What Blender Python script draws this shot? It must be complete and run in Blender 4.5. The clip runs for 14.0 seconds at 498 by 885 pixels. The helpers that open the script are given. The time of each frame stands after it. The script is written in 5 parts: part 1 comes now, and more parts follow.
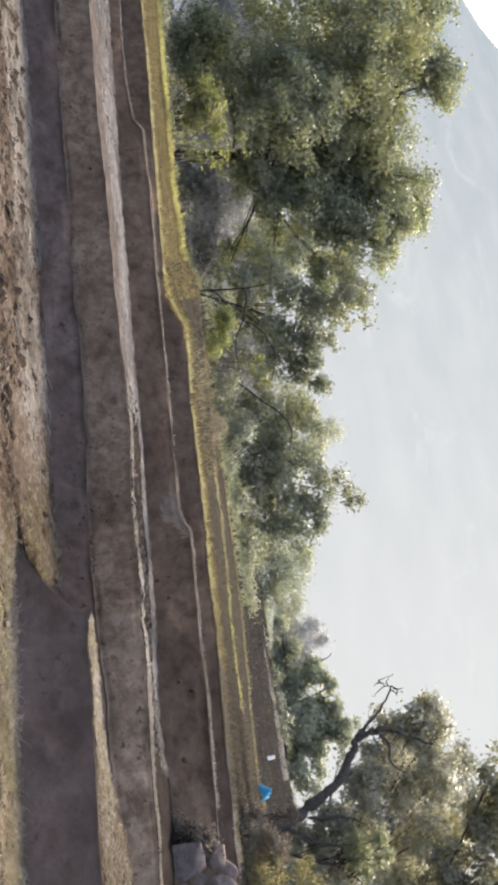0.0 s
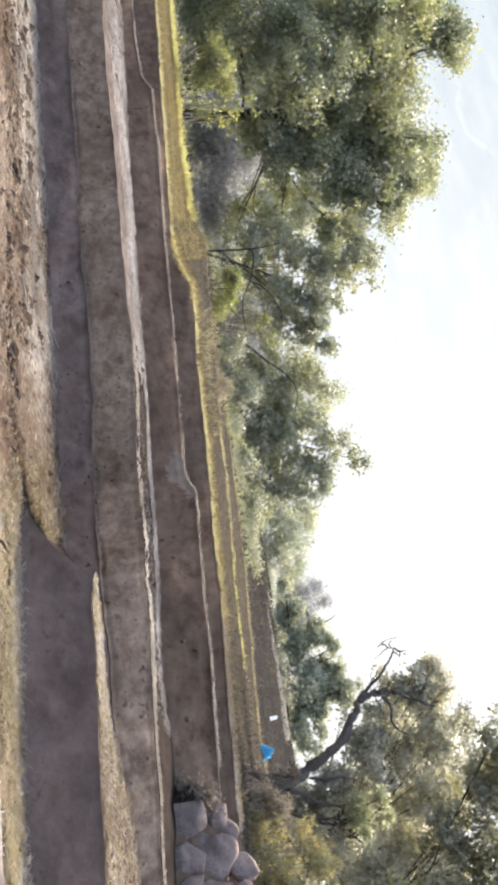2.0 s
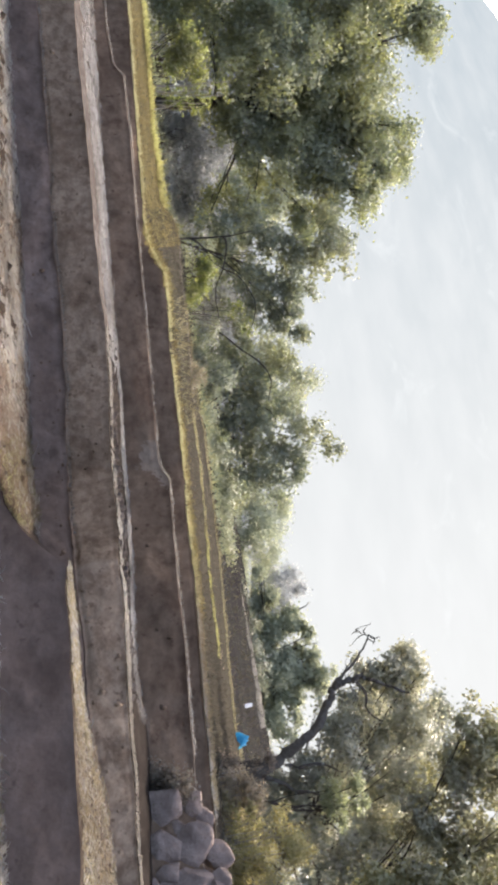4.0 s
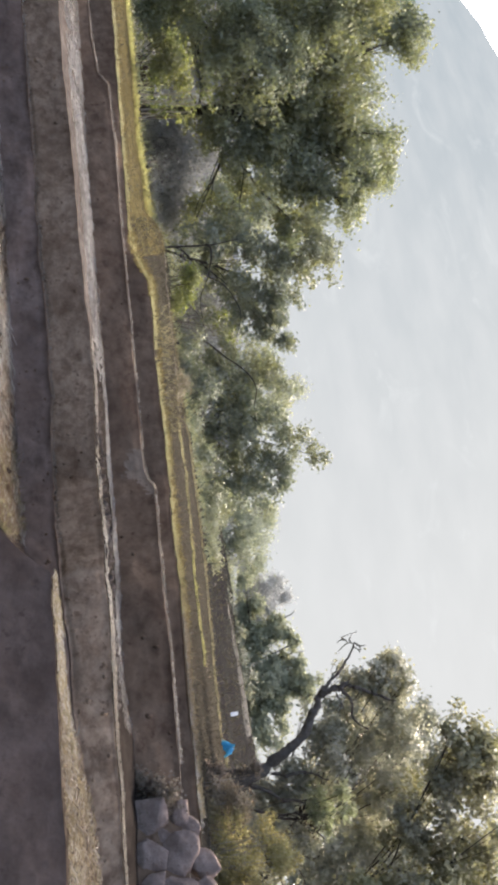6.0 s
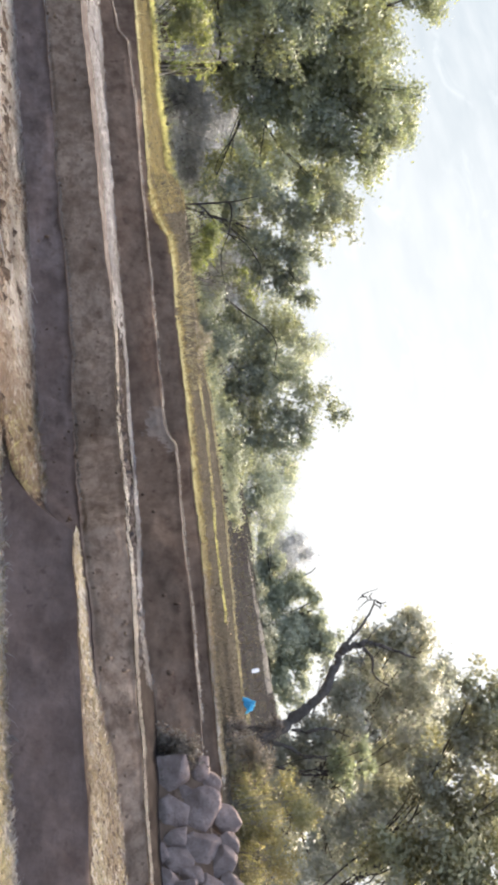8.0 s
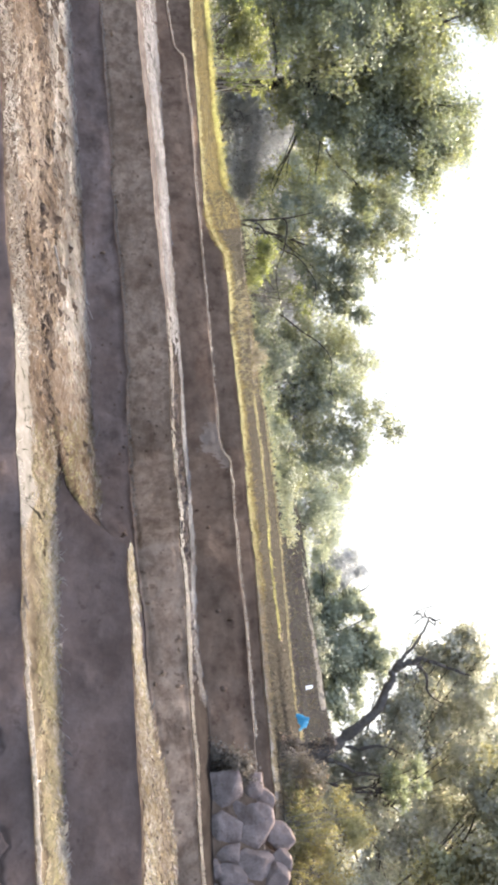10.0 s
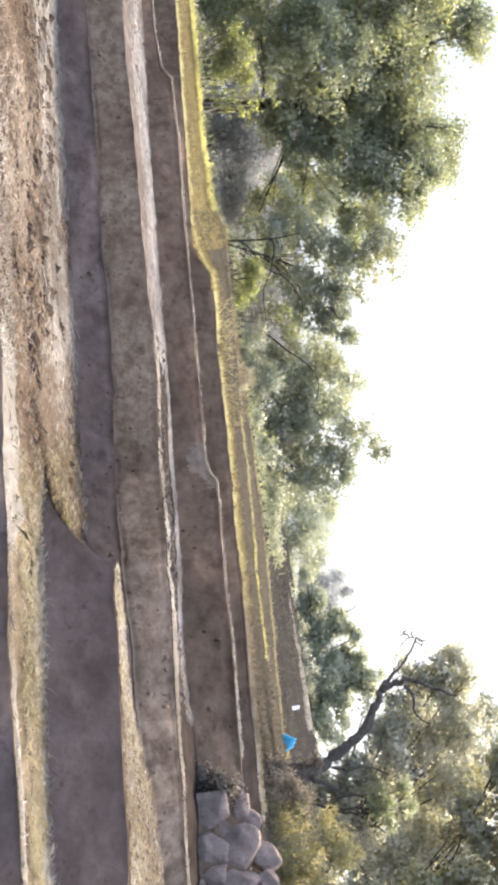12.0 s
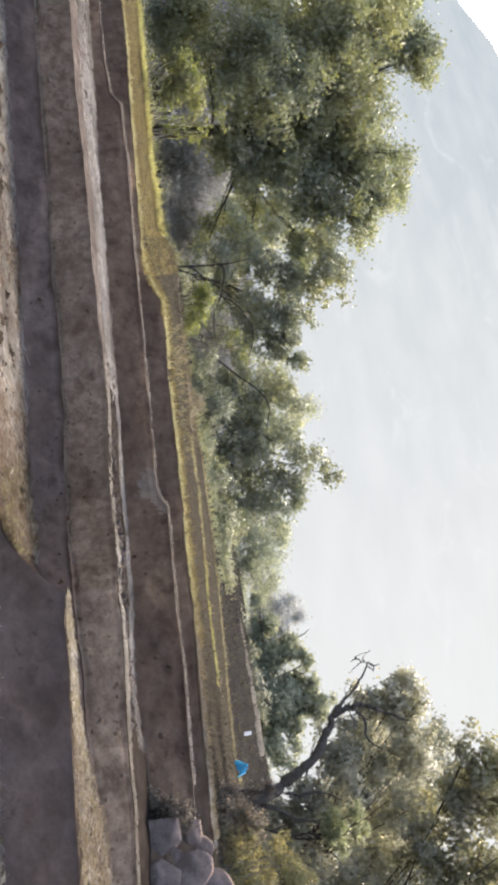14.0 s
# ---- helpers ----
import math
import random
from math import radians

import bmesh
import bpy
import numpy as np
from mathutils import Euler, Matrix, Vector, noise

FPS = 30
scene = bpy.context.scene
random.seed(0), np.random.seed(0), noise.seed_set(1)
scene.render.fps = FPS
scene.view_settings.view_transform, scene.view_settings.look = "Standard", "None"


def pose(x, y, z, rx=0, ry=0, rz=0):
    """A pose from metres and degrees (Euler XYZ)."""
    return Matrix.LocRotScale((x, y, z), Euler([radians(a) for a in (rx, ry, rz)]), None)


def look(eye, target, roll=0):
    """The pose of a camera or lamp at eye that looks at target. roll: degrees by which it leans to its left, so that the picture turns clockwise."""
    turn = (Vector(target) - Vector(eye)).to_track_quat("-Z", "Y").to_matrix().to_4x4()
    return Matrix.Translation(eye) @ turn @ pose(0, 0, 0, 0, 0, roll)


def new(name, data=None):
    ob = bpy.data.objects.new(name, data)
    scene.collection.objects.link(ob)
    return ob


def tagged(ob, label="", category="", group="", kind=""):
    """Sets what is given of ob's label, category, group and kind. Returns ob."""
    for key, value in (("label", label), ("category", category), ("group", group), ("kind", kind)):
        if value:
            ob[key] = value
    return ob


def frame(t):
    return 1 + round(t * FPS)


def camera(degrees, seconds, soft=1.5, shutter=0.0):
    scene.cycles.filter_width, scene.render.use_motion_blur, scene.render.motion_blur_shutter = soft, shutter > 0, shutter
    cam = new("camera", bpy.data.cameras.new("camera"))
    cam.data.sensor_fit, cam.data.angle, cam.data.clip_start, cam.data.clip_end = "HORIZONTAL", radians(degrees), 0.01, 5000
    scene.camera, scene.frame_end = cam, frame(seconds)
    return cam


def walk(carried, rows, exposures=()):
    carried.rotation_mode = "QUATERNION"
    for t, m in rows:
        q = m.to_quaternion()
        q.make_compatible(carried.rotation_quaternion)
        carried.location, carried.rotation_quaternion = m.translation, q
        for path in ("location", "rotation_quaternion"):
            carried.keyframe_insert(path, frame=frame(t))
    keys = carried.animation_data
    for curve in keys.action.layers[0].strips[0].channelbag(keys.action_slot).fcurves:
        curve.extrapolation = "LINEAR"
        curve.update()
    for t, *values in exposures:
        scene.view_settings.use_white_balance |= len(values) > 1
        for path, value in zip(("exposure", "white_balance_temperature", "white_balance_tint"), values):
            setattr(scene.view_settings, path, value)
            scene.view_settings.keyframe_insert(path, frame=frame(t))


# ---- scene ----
# A backlit terraced hillside in morning haze, seen from the opposite slope with the camera held on its side.
cam = camera(15.0, 14.0, soft=3.8)
EYE = Vector((0.0, 0.0, 4.2))
# seconds, bearing, elevation, roll in degrees; the camera only turns where it stands
TURNS = [
    (0.0, -1.840, 1.040, 81.659),
    (0.5, -1.293, 0.491, 81.557),
    (1.0, -0.335, 0.789, 81.740),
    (1.5, -0.080, 0.781, 82.117),
    (2.0, -0.692, 0.706, 82.272),
    (2.5, -0.660, 0.710, 82.164),
    (3.0, -0.709, 1.197, 82.028),
    (3.5, -0.171, 1.625, 81.894),
    (3.7, -0.212, 1.419, 82.026),
    (5.8, -0.352, 1.933, 81.867),
    (6.0, -0.401, 1.917, 81.902),
    (6.5, 0.214, 1.585, 81.716),
    (7.0, 0.149, 1.356, 81.971),
    (7.5, 0.318, 1.418, 82.052),
    (8.0, 0.783, 1.117, 81.810),
    (8.5, 0.228, -0.305, 81.899),
    (9.0, -0.000, -0.525, 82.000),
    (9.2, -0.047, -0.359, 82.107),
    (11.3, 0.176, -0.753, 81.680),
    (11.5, -0.206, -0.519, 81.696),
    (12.0, -0.480, 0.027, 82.068),
    (12.5, -1.178, 0.522, 82.053),
    (13.0, -0.835, 1.198, 82.063),
    (13.5, -1.041, 1.378, 81.891),
    (14.0, -1.033, 1.609, 81.835),
]


def aim(b, e):
    b, e = radians(b), radians(e)
    return EYE + 50 * Vector((math.sin(b) * math.cos(e), math.cos(b) * math.cos(e), math.sin(e)))


EXPOSURES = [(t, e, 6450, 10) for t, e in [(0.0, 2.14), (0.5, 2.48), (1.5, 2.66), (3.0, 2.60), (3.5, 2.47), (6.0, 2.11), (6.5, 2.32), (7.5, 2.54), (8.0, 2.60), (8.5, 2.80), (9.0, 2.92), (11.5, 2.99), (12.5, 2.91), (13.0, 2.65), (13.5, 2.31), (14.0, 2.25)]]
walk(cam, [(t, look(EYE, aim(b, e), r)) for t, b, e, r in TURNS], EXPOSURES)

# ---- light ----
SUN_BEARING, SUN_ELEVATION = 24.0, 46.0
world = bpy.data.worlds.new("sky")
scene.world = world
world.use_nodes = True
nt = world.node_tree
sky = nt.nodes.new("ShaderNodeTexSky")
sky.sky_type, sky.sun_disc = "NISHITA", False
sky.sun_elevation, sky.sun_rotation = radians(SUN_ELEVATION), radians(SUN_BEARING)
sky.dust_density, sky.air_density, sky.ozone_density = 7.0, 0.7, 0.0
nt.links.new(sky.outputs[0], nt.nodes["Background"].inputs[0])
nt.nodes["Background"].inputs[1].default_value = 0.15
sun = new("sun", bpy.data.lights.new("sun", "SUN"))
sun.data.energy, sun.data.angle, sun.data.color = 1.8, radians(0.6), (1.0, 0.94, 0.85)
sun.matrix_world = look((0, 0, 60), (-60 * math.sin(radians(SUN_BEARING)), -60 * math.cos(radians(SUN_BEARING)), 60 - 60 * math.tan(radians(SUN_ELEVATION))))

# ---- materials ----


def node(nt, kind, **inputs):
    n = nt.nodes.new(kind)
    for k, v in inputs.items():
        n.inputs[k.replace("_", " ")].default_value = v
    return n


def blend(nt, fac, a, b, how="MIX"):
    """A colour mix; a and b are colours or sockets."""
    n = nt.nodes.new("ShaderNodeMix")
    n.data_type, n.blend_type = "RGBA", how
    for sock, v in ((n.inputs[0], fac), (n.inputs[6], a), (n.inputs[7], b)):
        if isinstance(v, bpy.types.NodeSocket):
            nt.links.new(v, sock)
        elif isinstance(v, (int, float)):
            sock.default_value = v
        else:
            sock.default_value = (*v, 1)
    return n.outputs[2]


def grain(nt, scale, detail=6.0, rough=0.6, stretch=(1, 1, 1), lo=0.3, hi=0.7, distort=0.0):
    """Noise of a real-world size, spread between 0 and 1."""
    tc = nt.nodes.new("ShaderNodeTexCoord")
    mp = nt.nodes.new("ShaderNodeMapping")
    mp.inputs["Scale"].default_value = stretch
    nt.links.new(tc.outputs["Object"], mp.inputs["Vector"])
    n = node(nt, "ShaderNodeTexNoise", Scale=scale, Detail=detail, Roughness=rough, Distortion=distort)
    nt.links.new(mp.outputs[0], n.inputs["Vector"])
    r = node(nt, "ShaderNodeMapRange")
    r.inputs[1].default_value, r.inputs[2].default_value = lo, hi
    nt.links.new(n.outputs[0], r.inputs[0])
    return r.outputs[0]


def base_material(name, rough=0.9, spec=0.2):
    m = bpy.data.materials.new(name)
    m.use_nodes = True
    nt = m.node_tree
    p = nt.nodes["Principled BSDF"]
    p.inputs["Roughness"].default_value = rough
    p.inputs["Specular IOR Level"].default_value = spec
    return m, nt, p


def earth(name, dark, mid, light, s=1.0, bump=0.05, moss=None, face=(1, 0.35, 1)):
    """Dry soil: stains, clods, crumbs and pits at four scales."""
    m, nt, p = base_material(name, 1.0, 0.0)
    big, med = grain(nt, 0.9 * s, 5, 0.6, face, 0.38, 0.62), grain(nt, 3.2 * s, 6, 0.6, face, 0.36, 0.64)
    fine, pits = grain(nt, 14 * s, 6, 0.7, face), grain(nt, 5.5 * s, 4, 0.6, face, 0.6, 0.7)
    c = blend(nt, big, dark, mid)
    c = blend(nt, med, blend(nt, 0.35, c, dark), blend(nt, 0.6, c, light))
    c = blend(nt, fine, blend(nt, 0.4, c, dark), c)
    c = blend(nt, pits, c, dark)
    wide = grain(nt, 0.22 * s, 3, 0.5, face, 0.4, 0.62)
    c = blend(nt, wide, blend(nt, 0.45, c, dark), c)
    if moss:
        c = blend(nt, grain(nt, 1.3 * s, 5, 0.6, lo=0.5, hi=0.7), c, moss)
    nt.links.new(c, p.inputs["Base Color"])
    b = node(nt, "ShaderNodeBump", Strength=0.7, Distance=bump)
    nt.links.new(blend(nt, 0.35, med, fine), b.inputs["Height"])
    nt.links.new(b.outputs[0], p.inputs["Normal"])
    return m


def leaf_material(name, a, b, c, through_light=0.45, gloss=0.12, glow=(2.0, 1.9, 0.8)):
    """Leaves: three tones by leaf, with light coming through."""
    m, nt, p = base_material(name, 0.5, gloss)
    geo = nt.nodes.new("ShaderNodeNewGeometry")
    col = blend(nt, geo.outputs["Random Per Island"], a, b)
    col = blend(nt, grain(nt, 0.35, 3, 0.5, lo=0.42, hi=0.62), col, c)
    nt.links.new(col, p.inputs["Base Color"])
    tr = nt.nodes.new("ShaderNodeBsdfTranslucent")
    nt.links.new(blend(nt, 1.0, col, glow, "MULTIPLY"), tr.inputs[0])
    mix = nt.nodes.new("ShaderNodeMixShader")
    mix.inputs[0].default_value = through_light
    nt.links.new(p.outputs[0], mix.inputs[1])
    nt.links.new(tr.outputs[0], mix.inputs[2])
    nt.links.new(mix.outputs[0], nt.nodes["Material Output"].inputs[0])
    return m


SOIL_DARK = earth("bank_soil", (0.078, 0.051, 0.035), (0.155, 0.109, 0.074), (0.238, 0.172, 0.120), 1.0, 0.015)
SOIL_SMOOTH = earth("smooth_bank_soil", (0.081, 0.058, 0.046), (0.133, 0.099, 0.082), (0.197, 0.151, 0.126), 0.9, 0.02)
SOIL_MID = earth("bank_soil_pale", (0.095, 0.064, 0.043), (0.228, 0.168, 0.119), (0.357, 0.272, 0.194), 1.4, 0.025)
SOIL_DUST = earth("dusty_soil", (0.115, 0.079, 0.058), (0.186, 0.131, 0.095), (0.247, 0.180, 0.134), 1.2, 0.02)
LOOSE_DUST = earth("loose_dust", (0.138, 0.103, 0.076), (0.207, 0.162, 0.123), (0.267, 0.216, 0.169), 1.2, 0.02)
# Dark soil of the strip, with the shade on it put into the colour
SHADE_DARK_SOIL = earth("shade_dark_soil", (0.011, 0.009, 0.008), (0.021, 0.017, 0.015), (0.033, 0.028, 0.024), 1.4, 0.03)
STRAW_SOIL = earth("straw_soil", (0.022, 0.016, 0.013), (0.059, 0.046, 0.034), (0.110, 0.091, 0.073), 1.8, 0.09)
TURF = earth("bund_turf", (0.047, 0.036, 0.024), (0.101, 0.082, 0.056), (0.156, 0.134, 0.098), 1.6)
STUBBLE_SOIL = earth("stubble_soil", (0.030, 0.024, 0.021), (0.075, 0.064, 0.057), (0.145, 0.130, 0.120), 1.8)
# Upper turf and ground soil carry tree shade in their dark colour
SHADE_DARK_TURF = earth("shade_dark_turf", (0.021, 0.018, 0.015), (0.035, 0.031, 0.024), (0.050, 0.045, 0.034), 1.4, 0.03)
GROUND = earth("shade_dark_ground", (0.009, 0.008, 0.009), (0.016, 0.015, 0.014), (0.026, 0.024, 0.023), 0.6, moss=(0.027, 0.028, 0.022))
STONE = earth("field_stone", (0.158, 0.120, 0.101), (0.272, 0.215, 0.182), (0.376, 0.304, 0.264), 2.0, 0.03)
PALE_MUD = earth("dried_mud", (0.074, 0.067, 0.056), (0.118, 0.109, 0.097), (0.151, 0.142, 0.128), 2.5, 0.02)
BARK = earth("bark", (0.040, 0.034, 0.029), (0.075, 0.062, 0.054), (0.120, 0.100, 0.087), 3.0, 0.03)
PALE_BARK = earth("pale_bark", (0.150, 0.135, 0.100), (0.225, 0.210, 0.165), (0.300, 0.280, 0.230), 3.0, 0.02)
STRAW = leaf_material("straw", (0.140, 0.110, 0.086), (0.224, 0.195, 0.164), (0.091, 0.067, 0.048), 0.4, glow=(1.08, 1.04, 0.97))
PALE_STRAW = leaf_material("pale_straw", (0.211, 0.192, 0.167), (0.336, 0.315, 0.278), (0.156, 0.136, 0.113), 0.35, glow=(1.0, 0.99, 0.97))
YELLOW_GRASS = leaf_material("yellow_grass", (0.262, 0.252, 0.130), (0.346, 0.331, 0.195), (0.222, 0.205, 0.117), 0.5, glow=(1.1, 1.1, 0.7))
DRY_GRASS = leaf_material("dry_grass", (0.150, 0.135, 0.083), (0.227, 0.206, 0.137), (0.109, 0.093, 0.057), 0.45, glow=(1.0, 0.98, 0.85))
TAN_GRASS = leaf_material("tan_grass", (0.160, 0.138, 0.100), (0.238, 0.214, 0.160), (0.122, 0.102, 0.072), 0.4, glow=(1.05, 1.0, 0.85))
PALE_YELLOW = leaf_material("pale_yellow_grass", (0.234, 0.218, 0.130), (0.317, 0.300, 0.198), (0.192, 0.172, 0.104), 0.45, glow=(1.0, 0.98, 0.78))
LEAF_A = leaf_material("broad_leaf", (0.155, 0.170, 0.129), (0.216, 0.226, 0.153), (0.244, 0.240, 0.134), 0.22, 0.08, glow=(1.5, 1.55, 0.78))
LEAF_B = leaf_material("grey_leaf", (0.152, 0.166, 0.134), (0.204, 0.214, 0.166), (0.223, 0.221, 0.140), 0.22, 0.1, glow=(1.35, 1.38, 0.85))
# Haze before the far trees is put into this leaf colour
LEAF_C = leaf_material("far_haze_leaf", (0.255, 0.272, 0.215), (0.320, 0.335, 0.260), (0.335, 0.332, 0.225), 0.3, 0.0, glow=(1.2, 1.2, 0.9))
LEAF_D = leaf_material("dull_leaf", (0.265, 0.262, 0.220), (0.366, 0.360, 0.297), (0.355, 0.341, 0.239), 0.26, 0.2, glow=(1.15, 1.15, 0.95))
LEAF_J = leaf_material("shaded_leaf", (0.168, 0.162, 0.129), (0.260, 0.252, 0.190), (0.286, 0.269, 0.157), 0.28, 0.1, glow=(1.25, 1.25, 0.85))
# Haze is put into the hazy, dusky and woods leaf colours
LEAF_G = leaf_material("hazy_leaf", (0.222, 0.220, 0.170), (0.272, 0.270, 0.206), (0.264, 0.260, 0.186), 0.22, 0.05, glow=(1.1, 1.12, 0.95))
LEAF_E = leaf_material("dusky_haze_leaf", (0.265, 0.274, 0.289), (0.325, 0.329, 0.337), (0.311, 0.304, 0.287), 0.1, 0.0, glow=(1.2, 1.2, 1.1))
LEAF_F = leaf_material("woods_haze_leaf", (0.185, 0.192, 0.208), (0.227, 0.230, 0.243), (0.218, 0.213, 0.207), 0.1, 0.0, glow=(1.2, 1.2, 1.1))
# Shade from the trees is put into this grass's dark tones
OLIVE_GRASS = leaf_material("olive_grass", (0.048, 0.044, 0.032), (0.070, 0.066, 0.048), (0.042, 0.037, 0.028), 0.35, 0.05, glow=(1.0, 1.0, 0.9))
OLIVE_STRAW = leaf_material("olive_straw", (0.118, 0.097, 0.052), (0.161, 0.133, 0.074), (0.102, 0.080, 0.043), 0.4, 0.05, glow=(1.1, 1.1, 0.75))
GREY_STRAW = leaf_material("grey_straw", (0.180, 0.169, 0.159), (0.289, 0.278, 0.265), (0.138, 0.125, 0.114), 0.3, 0.1, glow=(1.0, 0.99, 0.97))
LEAF_K = leaf_material("brown_leaf", (0.186, 0.151, 0.122), (0.302, 0.250, 0.202), (0.230, 0.186, 0.128), 0.4, 0.1, glow=(1.2, 1.1, 1.0))
# Shade on the bank's hanging grass is put into this weed colour
LEAF_W = leaf_material("shade_dark_weed", (0.120, 0.102, 0.083), (0.185, 0.158, 0.130), (0.138, 0.115, 0.083), 0.3, 0.1, glow=(1.0, 1.0, 0.95))
# Sunlight on one leaf cluster is put into this green
LEAF_P = leaf_material("sunlit_cluster_leaf", (0.180, 0.193, 0.135), (0.250, 0.260, 0.200), (0.200, 0.210, 0.120), 0.5, 0.2, glow=(1.35, 1.4, 1.05))
# Pale haze is painted into the faint and misted leaf colours
LEAF_H = leaf_material("faint_haze_leaf", (0.370, 0.370, 0.350), (0.400, 0.398, 0.374), (0.385, 0.384, 0.358), 0.25, 0.0, glow=(1.05, 1.05, 1.0))
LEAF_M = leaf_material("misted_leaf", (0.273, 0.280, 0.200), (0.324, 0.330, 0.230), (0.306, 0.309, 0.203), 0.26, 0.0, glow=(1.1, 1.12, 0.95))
DEAD_BARK = earth("dead_bark", (0.086, 0.074, 0.064), (0.145, 0.128, 0.108), (0.218, 0.196, 0.173), 3.0, 0.03)
LEAF_Y = leaf_material("yellowing_leaf", (0.261, 0.239, 0.130), (0.350, 0.327, 0.188), (0.241, 0.204, 0.108), 0.45, glow=(1.2, 1.15, 0.8))
LEAF_R = leaf_material("withered_leaf", (0.238, 0.198, 0.149), (0.330, 0.282, 0.218), (0.265, 0.232, 0.155), 0.5, glow=(1.3, 1.22, 1.05))
LEAF_L = leaf_material("lime_leaf", (0.120, 0.134, 0.067), (0.176, 0.185, 0.100), (0.155, 0.153, 0.085), 0.45, glow=(1.35, 1.4, 0.6))
BLUE_SHEET = leaf_material("blue_plastic", (0.03, 0.36, 0.58), (0.08, 0.44, 0.62), (0.02, 0.27, 0.47), 0.45, 0.5, (1.4, 1.4, 1.3))
WHITE_PAINT = earth("white_paint", (0.7, 0.67, 0.62), (0.84, 0.81, 0.75), (0.9, 0.88, 0.83), 6.0, 0.005)
WIRE = earth("wire", (0.180, 0.180, 0.171), (0.288, 0.279, 0.261), (0.405, 0.396, 0.378), 4.0, 0.005)

# ---- shape helpers ----


def polar(b, d, z=0.0):
    b = np.radians(b)
    return np.stack([d * np.sin(b), d * np.cos(b), z + 0 * b], -1)


def mesh_from(name, verts, faces, mat, smooth=True):
    """A mesh from arrays of corners and of equal-sided faces."""
    verts, faces = np.asarray(verts, np.float32).reshape(-1, 3), np.asarray(faces, np.int32)
    me = bpy.data.meshes.new(name)
    n, k = faces.shape
    me.vertices.add(len(verts))
    me.vertices.foreach_set("co", verts.ravel())
    me.loops.add(n * k)
    me.loops.foreach_set("vertex_index", faces.ravel())
    me.polygons.add(n)
    me.polygons.foreach_set("loop_start", np.arange(0, n * k, k, dtype=np.int32))
    me.polygons.foreach_set("use_smooth", np.full(n, smooth))
    me.update(calc_edges=True)
    me.materials.append(mat)
    return me


def under(ob, parent):
    ob.parent = parent
    return ob


def fbm(p, scale, octaves=4, seed=0):
    """Smooth lattice noise of points, about -1 to 1."""
    p = np.asarray(p, float) * scale + seed * 17.31
    out, amp, total = 0.0, 1.0, 0.0
    for _ in range(octaves):
        i = np.floor(p).astype(np.int64)
        f = p - i
        f = f * f * (3 - 2 * f)
        acc = 0.0
        for dx in (0, 1):
            for dy in (0, 1):
                for dz in (0, 1):
                    h = 0
                    for axis, step in enumerate((dx, dy, dz)):
                        h = ((h + i[..., axis] + step) * 1664525 + 1013904223) & 0xFFFFFFFF
                        h = ((h ^ (h >> 15)) * 2246822519) & 0xFFFFFFFF
                        h = ((h ^ (h >> 13)) * 3266489917) & 0xFFFFFFFF
                        h = h ^ (h >> 16)
                    h = (h & 0xFFFF) / 32767.5 - 1
                    w = (f[..., 0] if dx else 1 - f[..., 0]) * (f[..., 1] if dy else 1 - f[..., 1]) * (f[..., 2] if dz else 1 - f[..., 2])
                    acc = acc + w * h
        out, total = out + amp * acc, total + amp
        amp, p = amp * 0.5, p * 2.03 + 5.7
    return out / total * 1.6


def tube(points, radii, sides=6):
    """Corners and faces of a tapered round branch along points."""
    pts, rad = np.asarray(points, float), np.asarray(radii, float)
    tan = np.gradient(pts, axis=0)
    tan /= np.linalg.norm(tan, axis=1)[:, None] + 1e-9
    ref = np.where(np.abs(tan[:, 2:3]) > 0.9, np.array([[1.0, 0, 0]]), np.array([[0, 0, 1.0]]))
    u = np.cross(tan, ref)
    u /= np.linalg.norm(u, axis=1)[:, None] + 1e-9
    w = np.cross(tan, u)
    a = np.linspace(0, 2 * np.pi, sides, endpoint=False)
    ring = pts[:, None] + rad[:, None, None] * (np.cos(a)[None, :, None] * u[:, None] + np.sin(a)[None, :, None] * w[:, None])
    n = len(pts)
    i, j = np.meshgrid(np.arange(n - 1), np.arange(sides), indexing="ij")
    k = (j + 1) % sides
    f = np.stack([i * sides + j, i * sides + k, (i + 1) * sides + k, (i + 1) * sides + j], -1).reshape(-1, 4)
    return ring.reshape(-1, 3), f


def joined(pieces):
    vs, fs, at = [], [], 0
    for v, f in pieces:
        vs.append(v), fs.append(f + at)
        at += len(v)
    return np.concatenate(vs), np.concatenate(fs)


def curve_through(pts, n, wobble=0.0, rng=None):
    """A rounded line through points, with some wobble."""
    pts = np.asarray(pts, float)
    t = np.linspace(0, len(pts) - 1, n)
    out = []
    for x in t:
        i = min(int(x), len(pts) - 2)
        f = x - i
        p0, p1, p2, p3 = pts[max(i - 1, 0)], pts[i], pts[i + 1], pts[min(i + 2, len(pts) - 1)]
        out.append(0.5 * (2 * p1 + (p2 - p0) * f + (2 * p0 - 5 * p1 + 4 * p2 - p3) * f * f + (3 * p1 - p0 - 3 * p2 + p3) * f ** 3))
    out = np.array(out)
    if wobble and rng is not None:
        k = rng.normal(0, wobble, out.shape)
        k[1:-1] = (k[:-2] + k[1:-1] + k[2:]) / 3
        k[0] = k[-1] = 0
        out += k
    return out


# ---- the terraces: edges as bearing, distance and height ----
WALL_FOOT = [
    (-19.04, 37.6, -0.64), (-8.94, 27.2, 0.08), (-4.39, 25.2, 0.17), (1.31, 23.6, 0.16), (5.8, 22, 0.24), (9.98, 20.8, 0.36), (11.93, 20.2, 0.43),
    (18.76, 18.4, 0.62),
]
